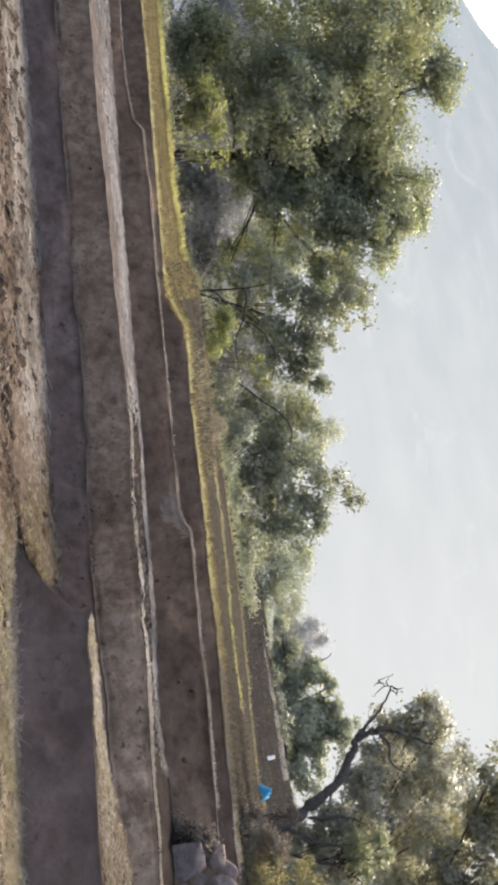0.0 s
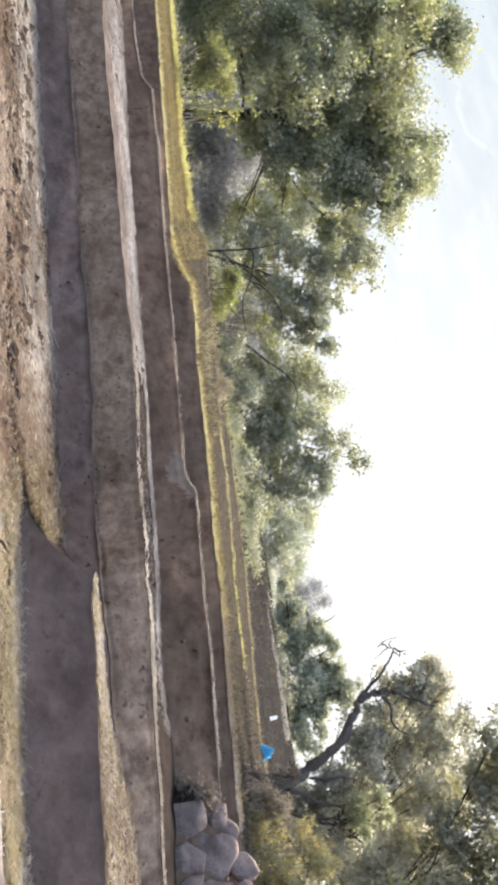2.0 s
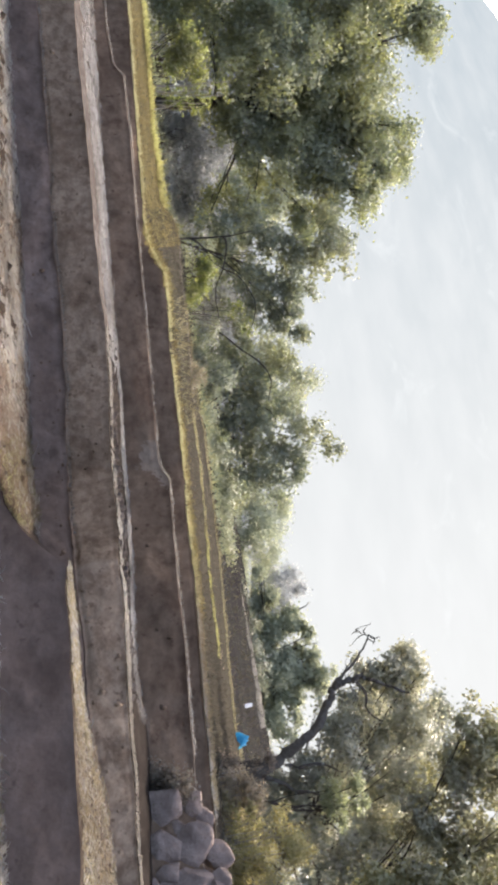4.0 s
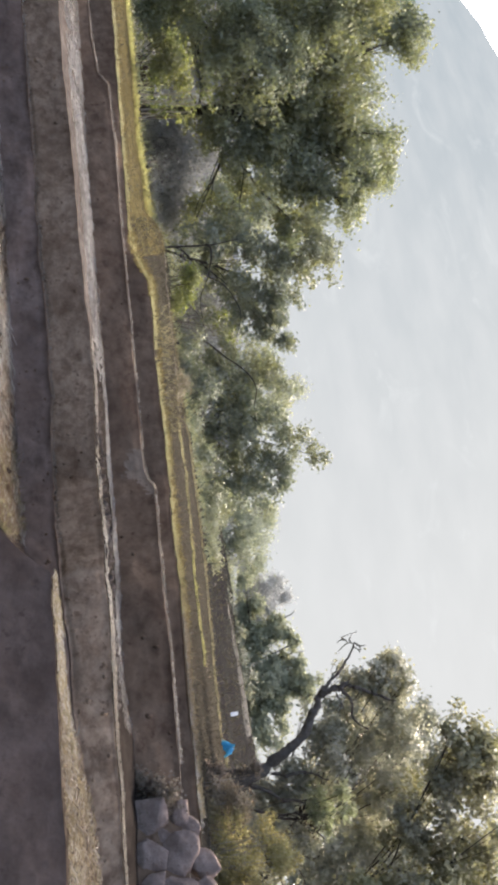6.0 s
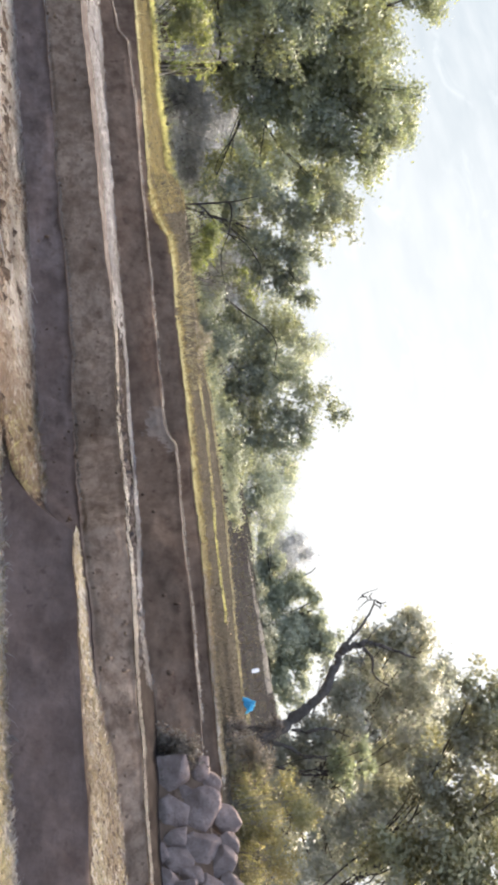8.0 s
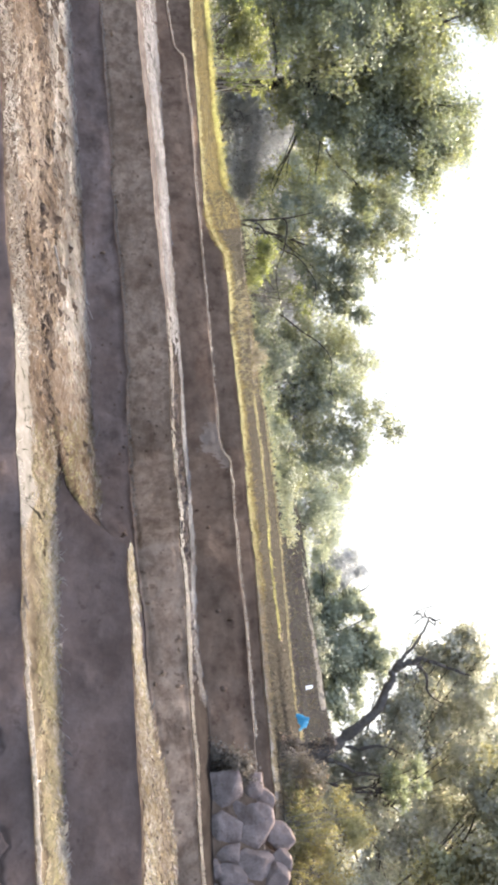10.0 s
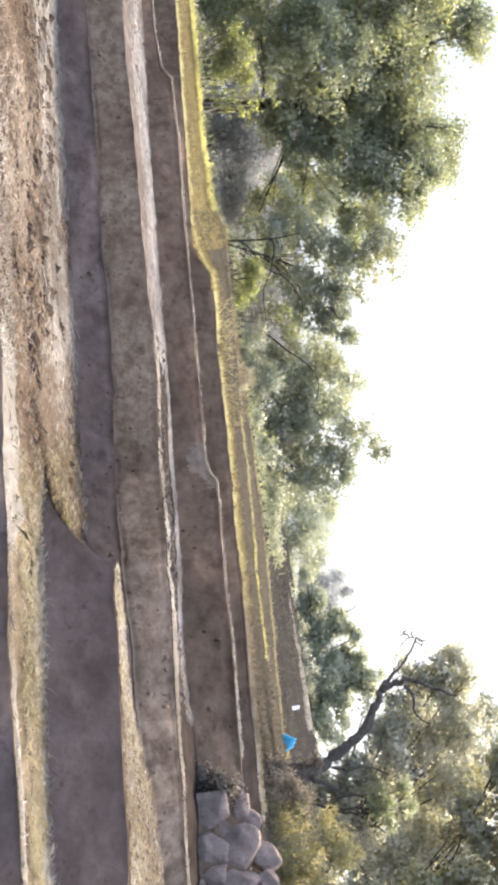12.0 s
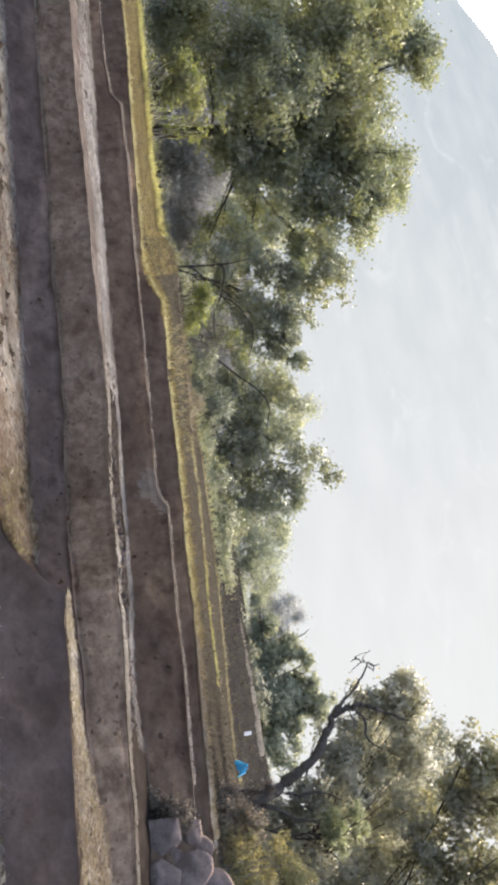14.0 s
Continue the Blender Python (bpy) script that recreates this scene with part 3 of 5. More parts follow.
def tree(name, label, base, lobes, mat, leaf, clumps, per, trunk=0.2, seed=1, spread=0.3, shell=0.4, limbs=True, category="tree", bark=None, fork=0.5, bare=(), stems=8, up=0.45, reach=1.45):
    """Trunk, limbs to each lobe and a crown of leaf clumps. base and lobes: bearing, distance, height (and radius)."""
    rng = np.random.default_rng(seed)
    foot = polar(np.array(base[0]), base[1], base[2]).reshape(3)
    lob = np.array(lobes)
    ctr = polar(lob[:, 0], lob[:, 1], 0.0)
    ctr[:, 2] = lob[:, 2]
    rad = lob[:, 3]
    top = new(name)
    top.location = foot
    tagged(top, label, category)
    bark = bark or BARK
    ctr, mid = ctr - foot, None
    ctr[:, 1] += rng.normal(0, 0.6, len(ctr)) * rad
    if limbs:
        mean = ctr.mean(0)
        crotch = mean * np.array([fork, fork, fork]) + np.array([0, 0, 0.2])
        line = curve_through([(0, 0, -0.3), crotch * 0.5 + rng.normal(0, 0.12, 3), crotch, mean * 0.8], 14, 0.05, rng)
        v, f = tube(line, np.linspace(trunk, trunk * 0.35, 14), 8)
        under(new("trunk", mesh_from("trunk", v, f, bark)), top)
        for c, r in zip(ctr, rad):
            k = int(rng.integers(5, 11))
            start = line[k]
            bend = start * 0.45 + c * 0.55 + rng.normal(0, 0.18, 3) * r + np.array([0, 0, 0.25 * r])
            side = bend * 0.5 + start * 0.5 + rng.normal(0, 0.22, 3) * r
            main = curve_through([start, side, bend, c], 14, 0.07 * r, rng)
            w = trunk * 0.3
            limb = under(new("limb", mesh_from("limb", *tube(main, np.linspace(w, w * 0.3, 14), 5), bark)), top)
            for _ in range(4):
                q = main[int(rng.integers(6, 14))]
                d = rng.normal(0, 1, 3)
                d = d / np.linalg.norm(d) * r * rng.uniform(0.6, 1.0)
                under(new("twig", mesh_from("twig", *tube(curve_through([q, (q + c + d) / 2 + rng.normal(0, 0.1, 3) * r, c + d], 6, 0.03 * r, rng), np.linspace(w * 0.3, w * 0.08, 6), 4), bark)), limb)
    else:
        for c, r in zip(ctr, rad):
            bits = []
            for _ in range(stems):
                d = rng.normal(0, 0.6, 3) * r
                e = c + d
                s = np.array([e[0] * 0.6, e[1] * 0.6, min(-0.15, e[2] - 2.2 * r)]) if e[2] - 2.2 * r > 0 else np.array([e[0] * 0.6, e[1] * 0.6, -0.15])
                s = s + rng.normal(0, 0.3, 3) * np.array([r, r, 0])
                bits.append(tube(curve_through([s, (s + e) / 2 + rng.normal(0, 0.3, 3) * r, e], 6, 0.02, rng), np.linspace(trunk, trunk * 0.25, 6), 4))
            under(new("stem", mesh_from("stem", *joined(bits), bark)), top)
    for r0, way in bare:
        w = np.array(way)
        q = polar(w[:, 0], w[:, 1])
        q[:, 2] = w[:, 2]
        q = curve_through(q - foot, 6 * len(w), 0.02, rng)
        under(new("limb", mesh_from("limb", *tube(q, np.linspace(r0, r0 * 0.35, len(q)), 6), bark)), top)
    # boughs fan out of each lobe, with leaf clumps along them and more towards the tip
    boughs = max(clumps // 9, 12)
    pick = rng.choice(len(rad), boughs, p=rad ** 2 / (rad ** 2).sum())
    d = rng.normal(0, 1, (boughs, 3))
    d /= np.linalg.norm(d, axis=1)[:, None]
    far = rng.uniform(0.65, 1.1, boughs) + (reach - 1.0) * rng.random(boughs) ** 2.5
    which = rng.integers(0, boughs, clumps)
    u = (shell + (1 - shell) * rng.beta(1.6, 1.0, clumps)) * far[which]
    r = rad[pick][which][:, None]
    cc = ctr[pick][which] + d[which] * r * u[:, None] * np.array([1, 1, 0.92]) + rng.normal(0, 1, (clumps, 3)) * r * 0.11 * np.array([1, 1, 0.7])
    cc[:, 2] -= 0.12 * r[:, 0] * u ** 2
    v, f = leaves(rng, cc, d[which], spread * rng.uniform(0.5, 1.2, clumps), per, leaf, up)
    under(new("crown", mesh_from("crown", v, f, mat, False)), top)
    return top


tree("tree", "large dark green tree at the field edge", (-10.74, 92.0, 4.22), [
    (-14.08, 90.0, 11.18, 2.95), (-13.32, 90.0, 14.20, 2.55), (-12.84, 90.0, 15.96, 2.15), (-11.75, 90.0, 17.13, 1.34), (-14.24, 90.0, 16.73, 1.88),
    (-12.96, 90.0, 7.26, 2.42), (-11.55, 90.0, 10.15, 2.95), (-10.41, 90.0, 13.65, 2.42), (-11.99, 90.0, 12.62, 2.55), (-8.83, 90.0, 15.43, 1.62),
    (-8.27, 90.0, 14.08, 1.62), (-9.59, 90.0, 8.80, 2.28), (-8.83, 90.0, 10.66, 2.28), (-7.28, 90.0, 12.89, 1.48), (-7.30, 90.0, 6.22, 0.87),
    (-7.40, 90.0, 8.30, 1.56), (-6.52, 90.0, 10.98, 1.21), (-14.01, 90.0, 6.44, 1.62), (-9.73, 90.0, 11.91, 1.88), (-8.08, 90.0, 11.17, 1.29),
    (-9.00, 90.0, 15.98, 0.65), (-7.83, 90.0, 14.78, 0.59), (-7.03, 90.0, 13.59, 0.59), (-12.07, 90.0, 17.31, 0.65), (-11.14, 90.0, 12.59, 1.48), (-9.57, 90.0, 13.35, 1.34),
], LEAF_A, 0.155, 6400, 26, 0.35, seed=3, spread=0.3, up=0.2)
tree("tree", "grey green tree with arching bare lower branches", (-6.61, 86.0, 4.27), [
    (-5.60, 86.0, 8.70, 1.54), (-5.69, 86.0, 10.39, 1.28), (-5.33, 86.0, 11.53, 0.98), (-6.27, 86.0, 11.53, 1.08), (-4.88, 86.0, 7.26, 1.54),
    (-4.28, 86.0, 8.17, 1.33), (-4.49, 86.0, 9.50, 1.03), (-6.67, 86.0, 6.34, 1.28), (-3.40, 86.0, 8.37, 0.82), (-5.80, 86.0, 6.55, 1.03),
    (-6.70, 86.0, 7.89, 1.41), (-3.08, 86.0, 9.60, 0.44), (-3.28, 86.0, 9.25, 0.41), (-3.70, 86.0, 8.82, 0.77),
], LEAF_B, 0.15, 1500, 13, 0.08, seed=5, spread=0.2, up=0.2, bare=[(0.06, [(-6.60, 83.00, 4.39), (-6.53, 83.00, 5.42), (-6.49, 83.00, 6.73), (-6.53, 83.00, 7.73)]), (0.045, [(-6.55, 83.00, 5.00), (-6.33, 83.00, 5.38), (-5.71, 83.00, 5.92), (-5.16, 83.00, 6.91), (-4.34, 83.00, 7.42), (-3.60, 83.00, 7.04)]), (0.045, [(-6.49, 83.00, 6.35), (-6.24, 83.00, 6.53), (-5.53, 83.00, 6.21), (-4.96, 83.00, 5.77), (-4.19, 83.00, 5.72), (-3.58, 83.00, 5.82)])])
tree("tree", "rounded olive green tree with a ragged top", (-1.40, 92.0, 3.92), [
    (-2.68, 92.0, 6.98, 1.79), (-2.03, 92.0, 8.55, 1.65), (-1.19, 92.0, 6.37, 1.92), (-0.71, 92.0, 7.92, 1.79), (-0.15, 92.0, 9.32, 1.24),
    (0.29, 92.0, 10.47, 0.66), (0.48, 92.0, 7.66, 1.51), (0.70, 92.0, 6.22, 1.51), (-2.30, 92.0, 5.51, 1.37), (-0.27, 92.0, 5.05, 1.24),
    (1.35, 92.0, 5.80, 0.88), (0.77, 92.0, 8.98, 0.60),
], LEAF_B, 0.155, 2000, 14, 0.12, seed=7, spread=0.22, up=0.2, bare=[(0.05, [(-3.65, 88.00, 5.74), (-3.05, 88.00, 6.67), (-2.54, 88.00, 7.47), (-1.99, 88.00, 7.83), (-1.41, 88.00, 7.60)])])
# The far trees get their haze from leaf colour alone
tree("tree", "pale far tree with haze put into its leaf colour", (2.42, 125.0, 4.16), [
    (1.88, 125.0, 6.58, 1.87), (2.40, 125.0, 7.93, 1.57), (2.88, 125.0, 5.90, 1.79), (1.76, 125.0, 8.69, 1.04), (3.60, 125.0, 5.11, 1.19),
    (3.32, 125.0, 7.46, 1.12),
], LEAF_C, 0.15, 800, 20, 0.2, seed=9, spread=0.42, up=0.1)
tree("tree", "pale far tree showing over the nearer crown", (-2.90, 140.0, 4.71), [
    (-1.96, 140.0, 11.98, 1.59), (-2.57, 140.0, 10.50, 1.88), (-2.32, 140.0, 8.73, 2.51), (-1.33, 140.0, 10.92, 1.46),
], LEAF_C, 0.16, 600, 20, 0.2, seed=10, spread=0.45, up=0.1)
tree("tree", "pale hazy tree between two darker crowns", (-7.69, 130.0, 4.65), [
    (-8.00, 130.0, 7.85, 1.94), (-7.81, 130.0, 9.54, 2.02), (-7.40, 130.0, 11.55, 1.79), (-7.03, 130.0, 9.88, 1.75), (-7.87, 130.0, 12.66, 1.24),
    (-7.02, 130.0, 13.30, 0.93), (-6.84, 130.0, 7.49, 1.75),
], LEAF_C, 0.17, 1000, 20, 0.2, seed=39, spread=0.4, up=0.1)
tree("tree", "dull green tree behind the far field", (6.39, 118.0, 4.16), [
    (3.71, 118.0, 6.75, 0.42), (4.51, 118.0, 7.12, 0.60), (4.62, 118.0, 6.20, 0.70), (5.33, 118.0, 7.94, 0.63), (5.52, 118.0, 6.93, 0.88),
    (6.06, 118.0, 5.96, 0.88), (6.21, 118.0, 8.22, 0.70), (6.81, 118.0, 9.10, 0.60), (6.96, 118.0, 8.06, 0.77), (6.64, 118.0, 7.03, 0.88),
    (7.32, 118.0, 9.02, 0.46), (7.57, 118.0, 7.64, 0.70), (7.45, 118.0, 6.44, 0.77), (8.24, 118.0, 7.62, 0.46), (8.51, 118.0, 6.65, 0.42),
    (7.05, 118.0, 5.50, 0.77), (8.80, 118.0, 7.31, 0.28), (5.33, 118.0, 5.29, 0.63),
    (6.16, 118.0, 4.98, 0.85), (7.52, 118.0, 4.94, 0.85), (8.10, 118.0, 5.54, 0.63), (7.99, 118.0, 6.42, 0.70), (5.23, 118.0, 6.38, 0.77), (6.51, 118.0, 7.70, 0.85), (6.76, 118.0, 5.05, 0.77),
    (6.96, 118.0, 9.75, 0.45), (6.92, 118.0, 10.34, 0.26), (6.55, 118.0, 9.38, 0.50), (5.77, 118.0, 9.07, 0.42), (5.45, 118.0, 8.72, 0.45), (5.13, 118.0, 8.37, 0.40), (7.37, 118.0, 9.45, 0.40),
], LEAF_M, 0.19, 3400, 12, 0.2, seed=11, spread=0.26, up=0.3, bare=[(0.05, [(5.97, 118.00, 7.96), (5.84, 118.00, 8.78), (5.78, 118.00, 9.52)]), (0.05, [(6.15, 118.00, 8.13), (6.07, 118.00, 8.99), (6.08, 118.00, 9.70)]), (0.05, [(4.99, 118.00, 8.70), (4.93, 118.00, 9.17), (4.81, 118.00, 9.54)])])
tree("tree", "faint far treetop with haze put into its leaf colour", (4.19, 210.0, 7.64), [
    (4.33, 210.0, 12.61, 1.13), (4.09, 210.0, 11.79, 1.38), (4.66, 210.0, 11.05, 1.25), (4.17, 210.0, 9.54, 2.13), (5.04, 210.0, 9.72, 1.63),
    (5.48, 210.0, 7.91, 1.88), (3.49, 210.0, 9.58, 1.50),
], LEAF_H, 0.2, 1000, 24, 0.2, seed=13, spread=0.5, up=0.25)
tree("tree", "grey green tree with a broad open crown", (13.63, 46.0, 2.66), [
    (6.85, 44.0, 7.79, 0.39), (6.83, 44.0, 8.18, 0.34), (7.21, 44.0, 7.42, 0.45), (7.40, 44.0, 8.48, 0.34), (7.68, 44.0, 8.15, 0.55),
    (7.84, 44.0, 7.15, 0.59), (8.82, 44.0, 6.51, 0.68), (9.29, 44.0, 7.24, 0.85), (8.87, 44.0, 8.20, 0.66), (10.26, 44.0, 6.08, 0.85),
    (10.95, 44.0, 7.17, 0.99), (10.43, 44.0, 8.01, 0.85), (11.13, 44.0, 5.33, 0.66), (10.46, 44.0, 4.88, 0.50), (11.34, 44.0, 4.66, 0.59),
    (9.96, 44.0, 5.33, 0.39), (12.26, 44.0, 6.11, 1.12), (12.36, 44.0, 4.80, 0.79), (12.80, 44.0, 7.34, 1.18), (14.59, 44.0, 6.35, 1.44),
    (14.33, 44.0, 4.84, 1.18), (9.51, 44.0, 5.64, 0.46), (9.35, 44.0, 8.54, 0.39),
], LEAF_D, 0.085, 3600, 18, 0.09, seed=15, spread=0.13)
# Fills gaps in the crown with foliage coloured haze grey
tree("tree", "grey tree behind the broad crown, haze put into its leaf colour", (11.45, 54.0, 2.94), [
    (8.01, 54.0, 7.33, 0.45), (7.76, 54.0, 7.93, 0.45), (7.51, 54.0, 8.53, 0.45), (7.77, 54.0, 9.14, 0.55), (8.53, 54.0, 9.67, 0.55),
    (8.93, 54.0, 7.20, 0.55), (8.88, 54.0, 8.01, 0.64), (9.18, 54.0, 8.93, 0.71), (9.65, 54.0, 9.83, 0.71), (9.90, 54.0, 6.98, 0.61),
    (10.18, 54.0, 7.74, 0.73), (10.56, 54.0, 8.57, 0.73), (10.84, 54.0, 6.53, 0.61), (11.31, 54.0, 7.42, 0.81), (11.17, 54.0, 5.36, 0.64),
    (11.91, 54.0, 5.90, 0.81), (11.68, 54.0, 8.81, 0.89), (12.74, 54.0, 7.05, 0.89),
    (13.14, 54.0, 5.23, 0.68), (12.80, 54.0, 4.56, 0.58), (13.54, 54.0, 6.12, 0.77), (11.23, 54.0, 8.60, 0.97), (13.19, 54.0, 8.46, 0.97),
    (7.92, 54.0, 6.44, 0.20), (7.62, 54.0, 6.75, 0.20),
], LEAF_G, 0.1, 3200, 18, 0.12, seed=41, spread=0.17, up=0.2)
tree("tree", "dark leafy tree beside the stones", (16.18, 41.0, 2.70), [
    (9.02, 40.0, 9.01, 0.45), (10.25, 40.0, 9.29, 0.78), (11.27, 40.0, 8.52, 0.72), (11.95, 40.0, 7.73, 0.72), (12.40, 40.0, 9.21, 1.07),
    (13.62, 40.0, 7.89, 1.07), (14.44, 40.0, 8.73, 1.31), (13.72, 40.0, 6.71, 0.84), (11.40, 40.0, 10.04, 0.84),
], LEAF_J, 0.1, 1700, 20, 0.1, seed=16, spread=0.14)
tree("bush", "dry bush turning yellow beside the stones", (11.72, 39.0, 3.19), [
    (11.04, 39.0, 3.94, 0.47), (11.93, 39.0, 4.26, 0.52), (12.19, 39.0, 3.89, 0.52), (13.16, 39.0, 3.80, 0.52), (12.96, 39.0, 4.44, 0.47),
    (14.06, 39.0, 3.42, 0.64), (11.22, 39.0, 4.85, 0.41), (12.10, 39.0, 5.10, 0.41), (12.49, 39.0, 3.74, 0.41),
], LEAF_Y, 0.055, 850, 22, 0.014, seed=17, spread=0.12, bark=PALE_STRAW, limbs=False, stems=9, category="bush")
tree("bush", "withered brown bush on the terrace edge", (9.92, 39.5, 3.34), [
    (9.91, 39.5, 3.70, 0.31), (10.44, 39.5, 3.88, 0.40), (10.35, 39.5, 4.24, 0.31), (10.71, 39.5, 3.56, 0.41), (9.74, 39.5, 4.12, 0.24),
    (11.09, 39.5, 3.35, 0.35),
], LEAF_R, 0.055, 500, 22, 0.013, seed=19, spread=0.11, bark=PALE_STRAW, limbs=False, stems=10, category="bush")
tree("bush", "dark brown thicket below the leaning tree", (9.50, 42.0, 2.83), [
    (9.53, 42.0, 2.83, 0.23), (9.40, 42.0, 3.22, 0.30), (9.34, 42.0, 3.60, 0.25), (9.46, 42.0, 3.96, 0.23), (9.41, 42.0, 4.34, 0.18),
    (10.11, 42.0, 2.96, 0.33), (10.02, 42.0, 3.40, 0.33), (9.35, 42.0, 4.72, 0.11), (10.30, 42.0, 2.63, 0.25), (10.72, 42.0, 3.08, 0.28),
], LEAF_K, 0.05, 620, 22, 0.014, seed=35, spread=0.1, limbs=False, category="bush", stems=10)
# Lit cluster of the broad crown, added as a separate small tree
tree("sapling", "sunlit leaf cluster of the broad crown, added as a sapling", (10.79, 41.0, 3.47), [
    (10.50, 41.0, 5.93, 0.24), (10.94, 41.0, 6.22, 0.32), (10.92, 41.0, 5.76, 0.22), (10.45, 41.0, 6.44, 0.17), (11.43, 41.0, 6.01, 0.22),
    (11.05, 41.0, 6.59, 0.17),
], LEAF_P, 0.06, 170, 18, 0.05, seed=37, spread=0.09, category="sapling")
# Weeds added where the bank's grass hangs in shade
tree("bush", "brown weeds on the bank above the stones, shade put into their colour", (9.55, 31.8, 2.57), [
    (9.31, 31.8, 2.67, 0.14), (9.21, 31.8, 2.83, 0.14), (9.70, 31.8, 2.76, 0.17), (9.49, 31.8, 2.98, 0.17), (9.95, 31.8, 2.61, 0.14),
    (10.02, 31.8, 2.89, 0.17), (9.84, 31.8, 3.07, 0.15), (9.61, 31.8, 3.20, 0.13), (10.14, 31.8, 3.18, 0.14), (9.39, 31.8, 2.59, 0.09),
], LEAF_W, 0.05, 260, 22, 0.01, seed=43, spread=0.1, limbs=False, category="bush", stems=8, up=0.0)
tree("bush", "small dark shrub on the upper field", (6.21, 56.0, 3.56), [
    (6.19, 56.0, 3.68, 0.13), (6.14, 56.0, 3.79, 0.10), (6.32, 56.0, 3.65, 0.10),
], LEAF_K, 0.06, 70, 20, 0.012, seed=45, spread=0.1, limbs=False, category="bush")
tree("bush", "hazy tan tuft of dry stalks on the upper field", (-2.26, 64.0, 3.86), [
    (-2.73, 64.0, 4.18, 0.30), (-2.21, 64.0, 4.12, 0.36), (-1.71, 64.0, 3.99, 0.30), (-2.45, 64.0, 4.42, 0.24),
], TAN_GRASS, 0.06, 170, 20, 0.012, seed=21, spread=0.17, bark=PALE_STRAW, limbs=False, stems=26, category="bush")
tree("bush", "yellow green bush at the foot of the trees", (-11.70, 77.0, 4.66), [
    (-11.94, 72.5, 5.47, 0.39), (-12.09, 72.5, 5.88, 0.43), (-12.57, 72.5, 5.75, 0.35), (-11.56, 72.5, 5.10, 0.22), (-11.37, 72.5, 6.07, 0.26),
], LEAF_L, 0.1, 260, 20, 0.015, seed=23, spread=0.22, limbs=False, category="bush")
tree("bush", "yellow green bush beneath arching branches", (-5.14, 80.0, 4.45), [
    (-5.23, 80.0, 5.19, 0.53), (-4.75, 80.0, 4.86, 0.43), (-5.63, 80.0, 5.51, 0.33), (-3.78, 88.0, 7.10, 0.53), (-4.25, 88.0, 6.67, 0.53),
], LEAF_L, 0.1, 200, 20, 0.015, seed=25, spread=0.22, limbs=False, category="bush")
tree("bush", "dusky undergrowth below the trees", (-0.07, 80.0, 3.46), [
    (-3.70, 80.0, 5.13, 0.57), (-2.30, 80.0, 5.34, 0.76), (-1.33, 80.0, 4.67, 0.62), (-0.29, 80.0, 4.71, 0.72), (0.94, 80.0, 4.95, 0.76),
    (-3.04, 80.0, 4.76, 0.48), (1.77, 80.0, 4.54, 0.67), (2.80, 80.0, 4.58, 0.60),
], LEAF_B, 0.1, 600, 22, 0.018, seed=27, spread=0.25, limbs=False, category="bush")
# Slate haze below the trees is put into the leaf colour
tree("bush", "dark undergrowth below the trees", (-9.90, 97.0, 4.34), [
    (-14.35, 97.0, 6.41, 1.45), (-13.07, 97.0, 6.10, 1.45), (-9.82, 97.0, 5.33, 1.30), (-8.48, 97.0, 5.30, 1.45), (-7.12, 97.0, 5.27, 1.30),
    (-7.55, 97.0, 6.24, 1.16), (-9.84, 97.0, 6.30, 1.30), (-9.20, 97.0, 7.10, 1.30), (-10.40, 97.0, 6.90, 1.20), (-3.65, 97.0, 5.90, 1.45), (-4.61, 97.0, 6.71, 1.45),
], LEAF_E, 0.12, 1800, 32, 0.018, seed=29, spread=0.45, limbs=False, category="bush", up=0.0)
tree("bush", "low scrub at the end of the far field", (6.90, 112.0, 4.44), [
    (4.22, 112.0, 5.35, 0.84), (5.27, 112.0, 5.56, 0.80), (6.29, 112.0, 5.45, 0.94), (7.31, 112.0, 5.50, 0.80), (8.29, 112.0, 4.89, 0.84),
    (8.97, 112.0, 4.97, 1.07), (9.81, 112.0, 5.06, 1.20), (10.65, 112.0, 5.06, 1.20), (11.48, 112.0, 4.99, 1.20),
], LEAF_G, 0.16, 600, 22, 0.018, seed=31, spread=0.32, limbs=False, category="bush")


# Blue grey haze over the woods is put into the leaf colour
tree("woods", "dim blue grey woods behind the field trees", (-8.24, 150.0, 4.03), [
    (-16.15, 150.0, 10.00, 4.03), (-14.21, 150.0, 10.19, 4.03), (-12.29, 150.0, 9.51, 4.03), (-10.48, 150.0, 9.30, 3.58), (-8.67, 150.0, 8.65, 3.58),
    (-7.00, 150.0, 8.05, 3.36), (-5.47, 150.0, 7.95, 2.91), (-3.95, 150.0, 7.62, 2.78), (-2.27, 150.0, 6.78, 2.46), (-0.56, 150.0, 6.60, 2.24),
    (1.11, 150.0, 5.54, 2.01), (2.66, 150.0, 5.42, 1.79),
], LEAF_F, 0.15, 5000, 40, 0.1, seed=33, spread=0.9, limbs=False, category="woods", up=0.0)


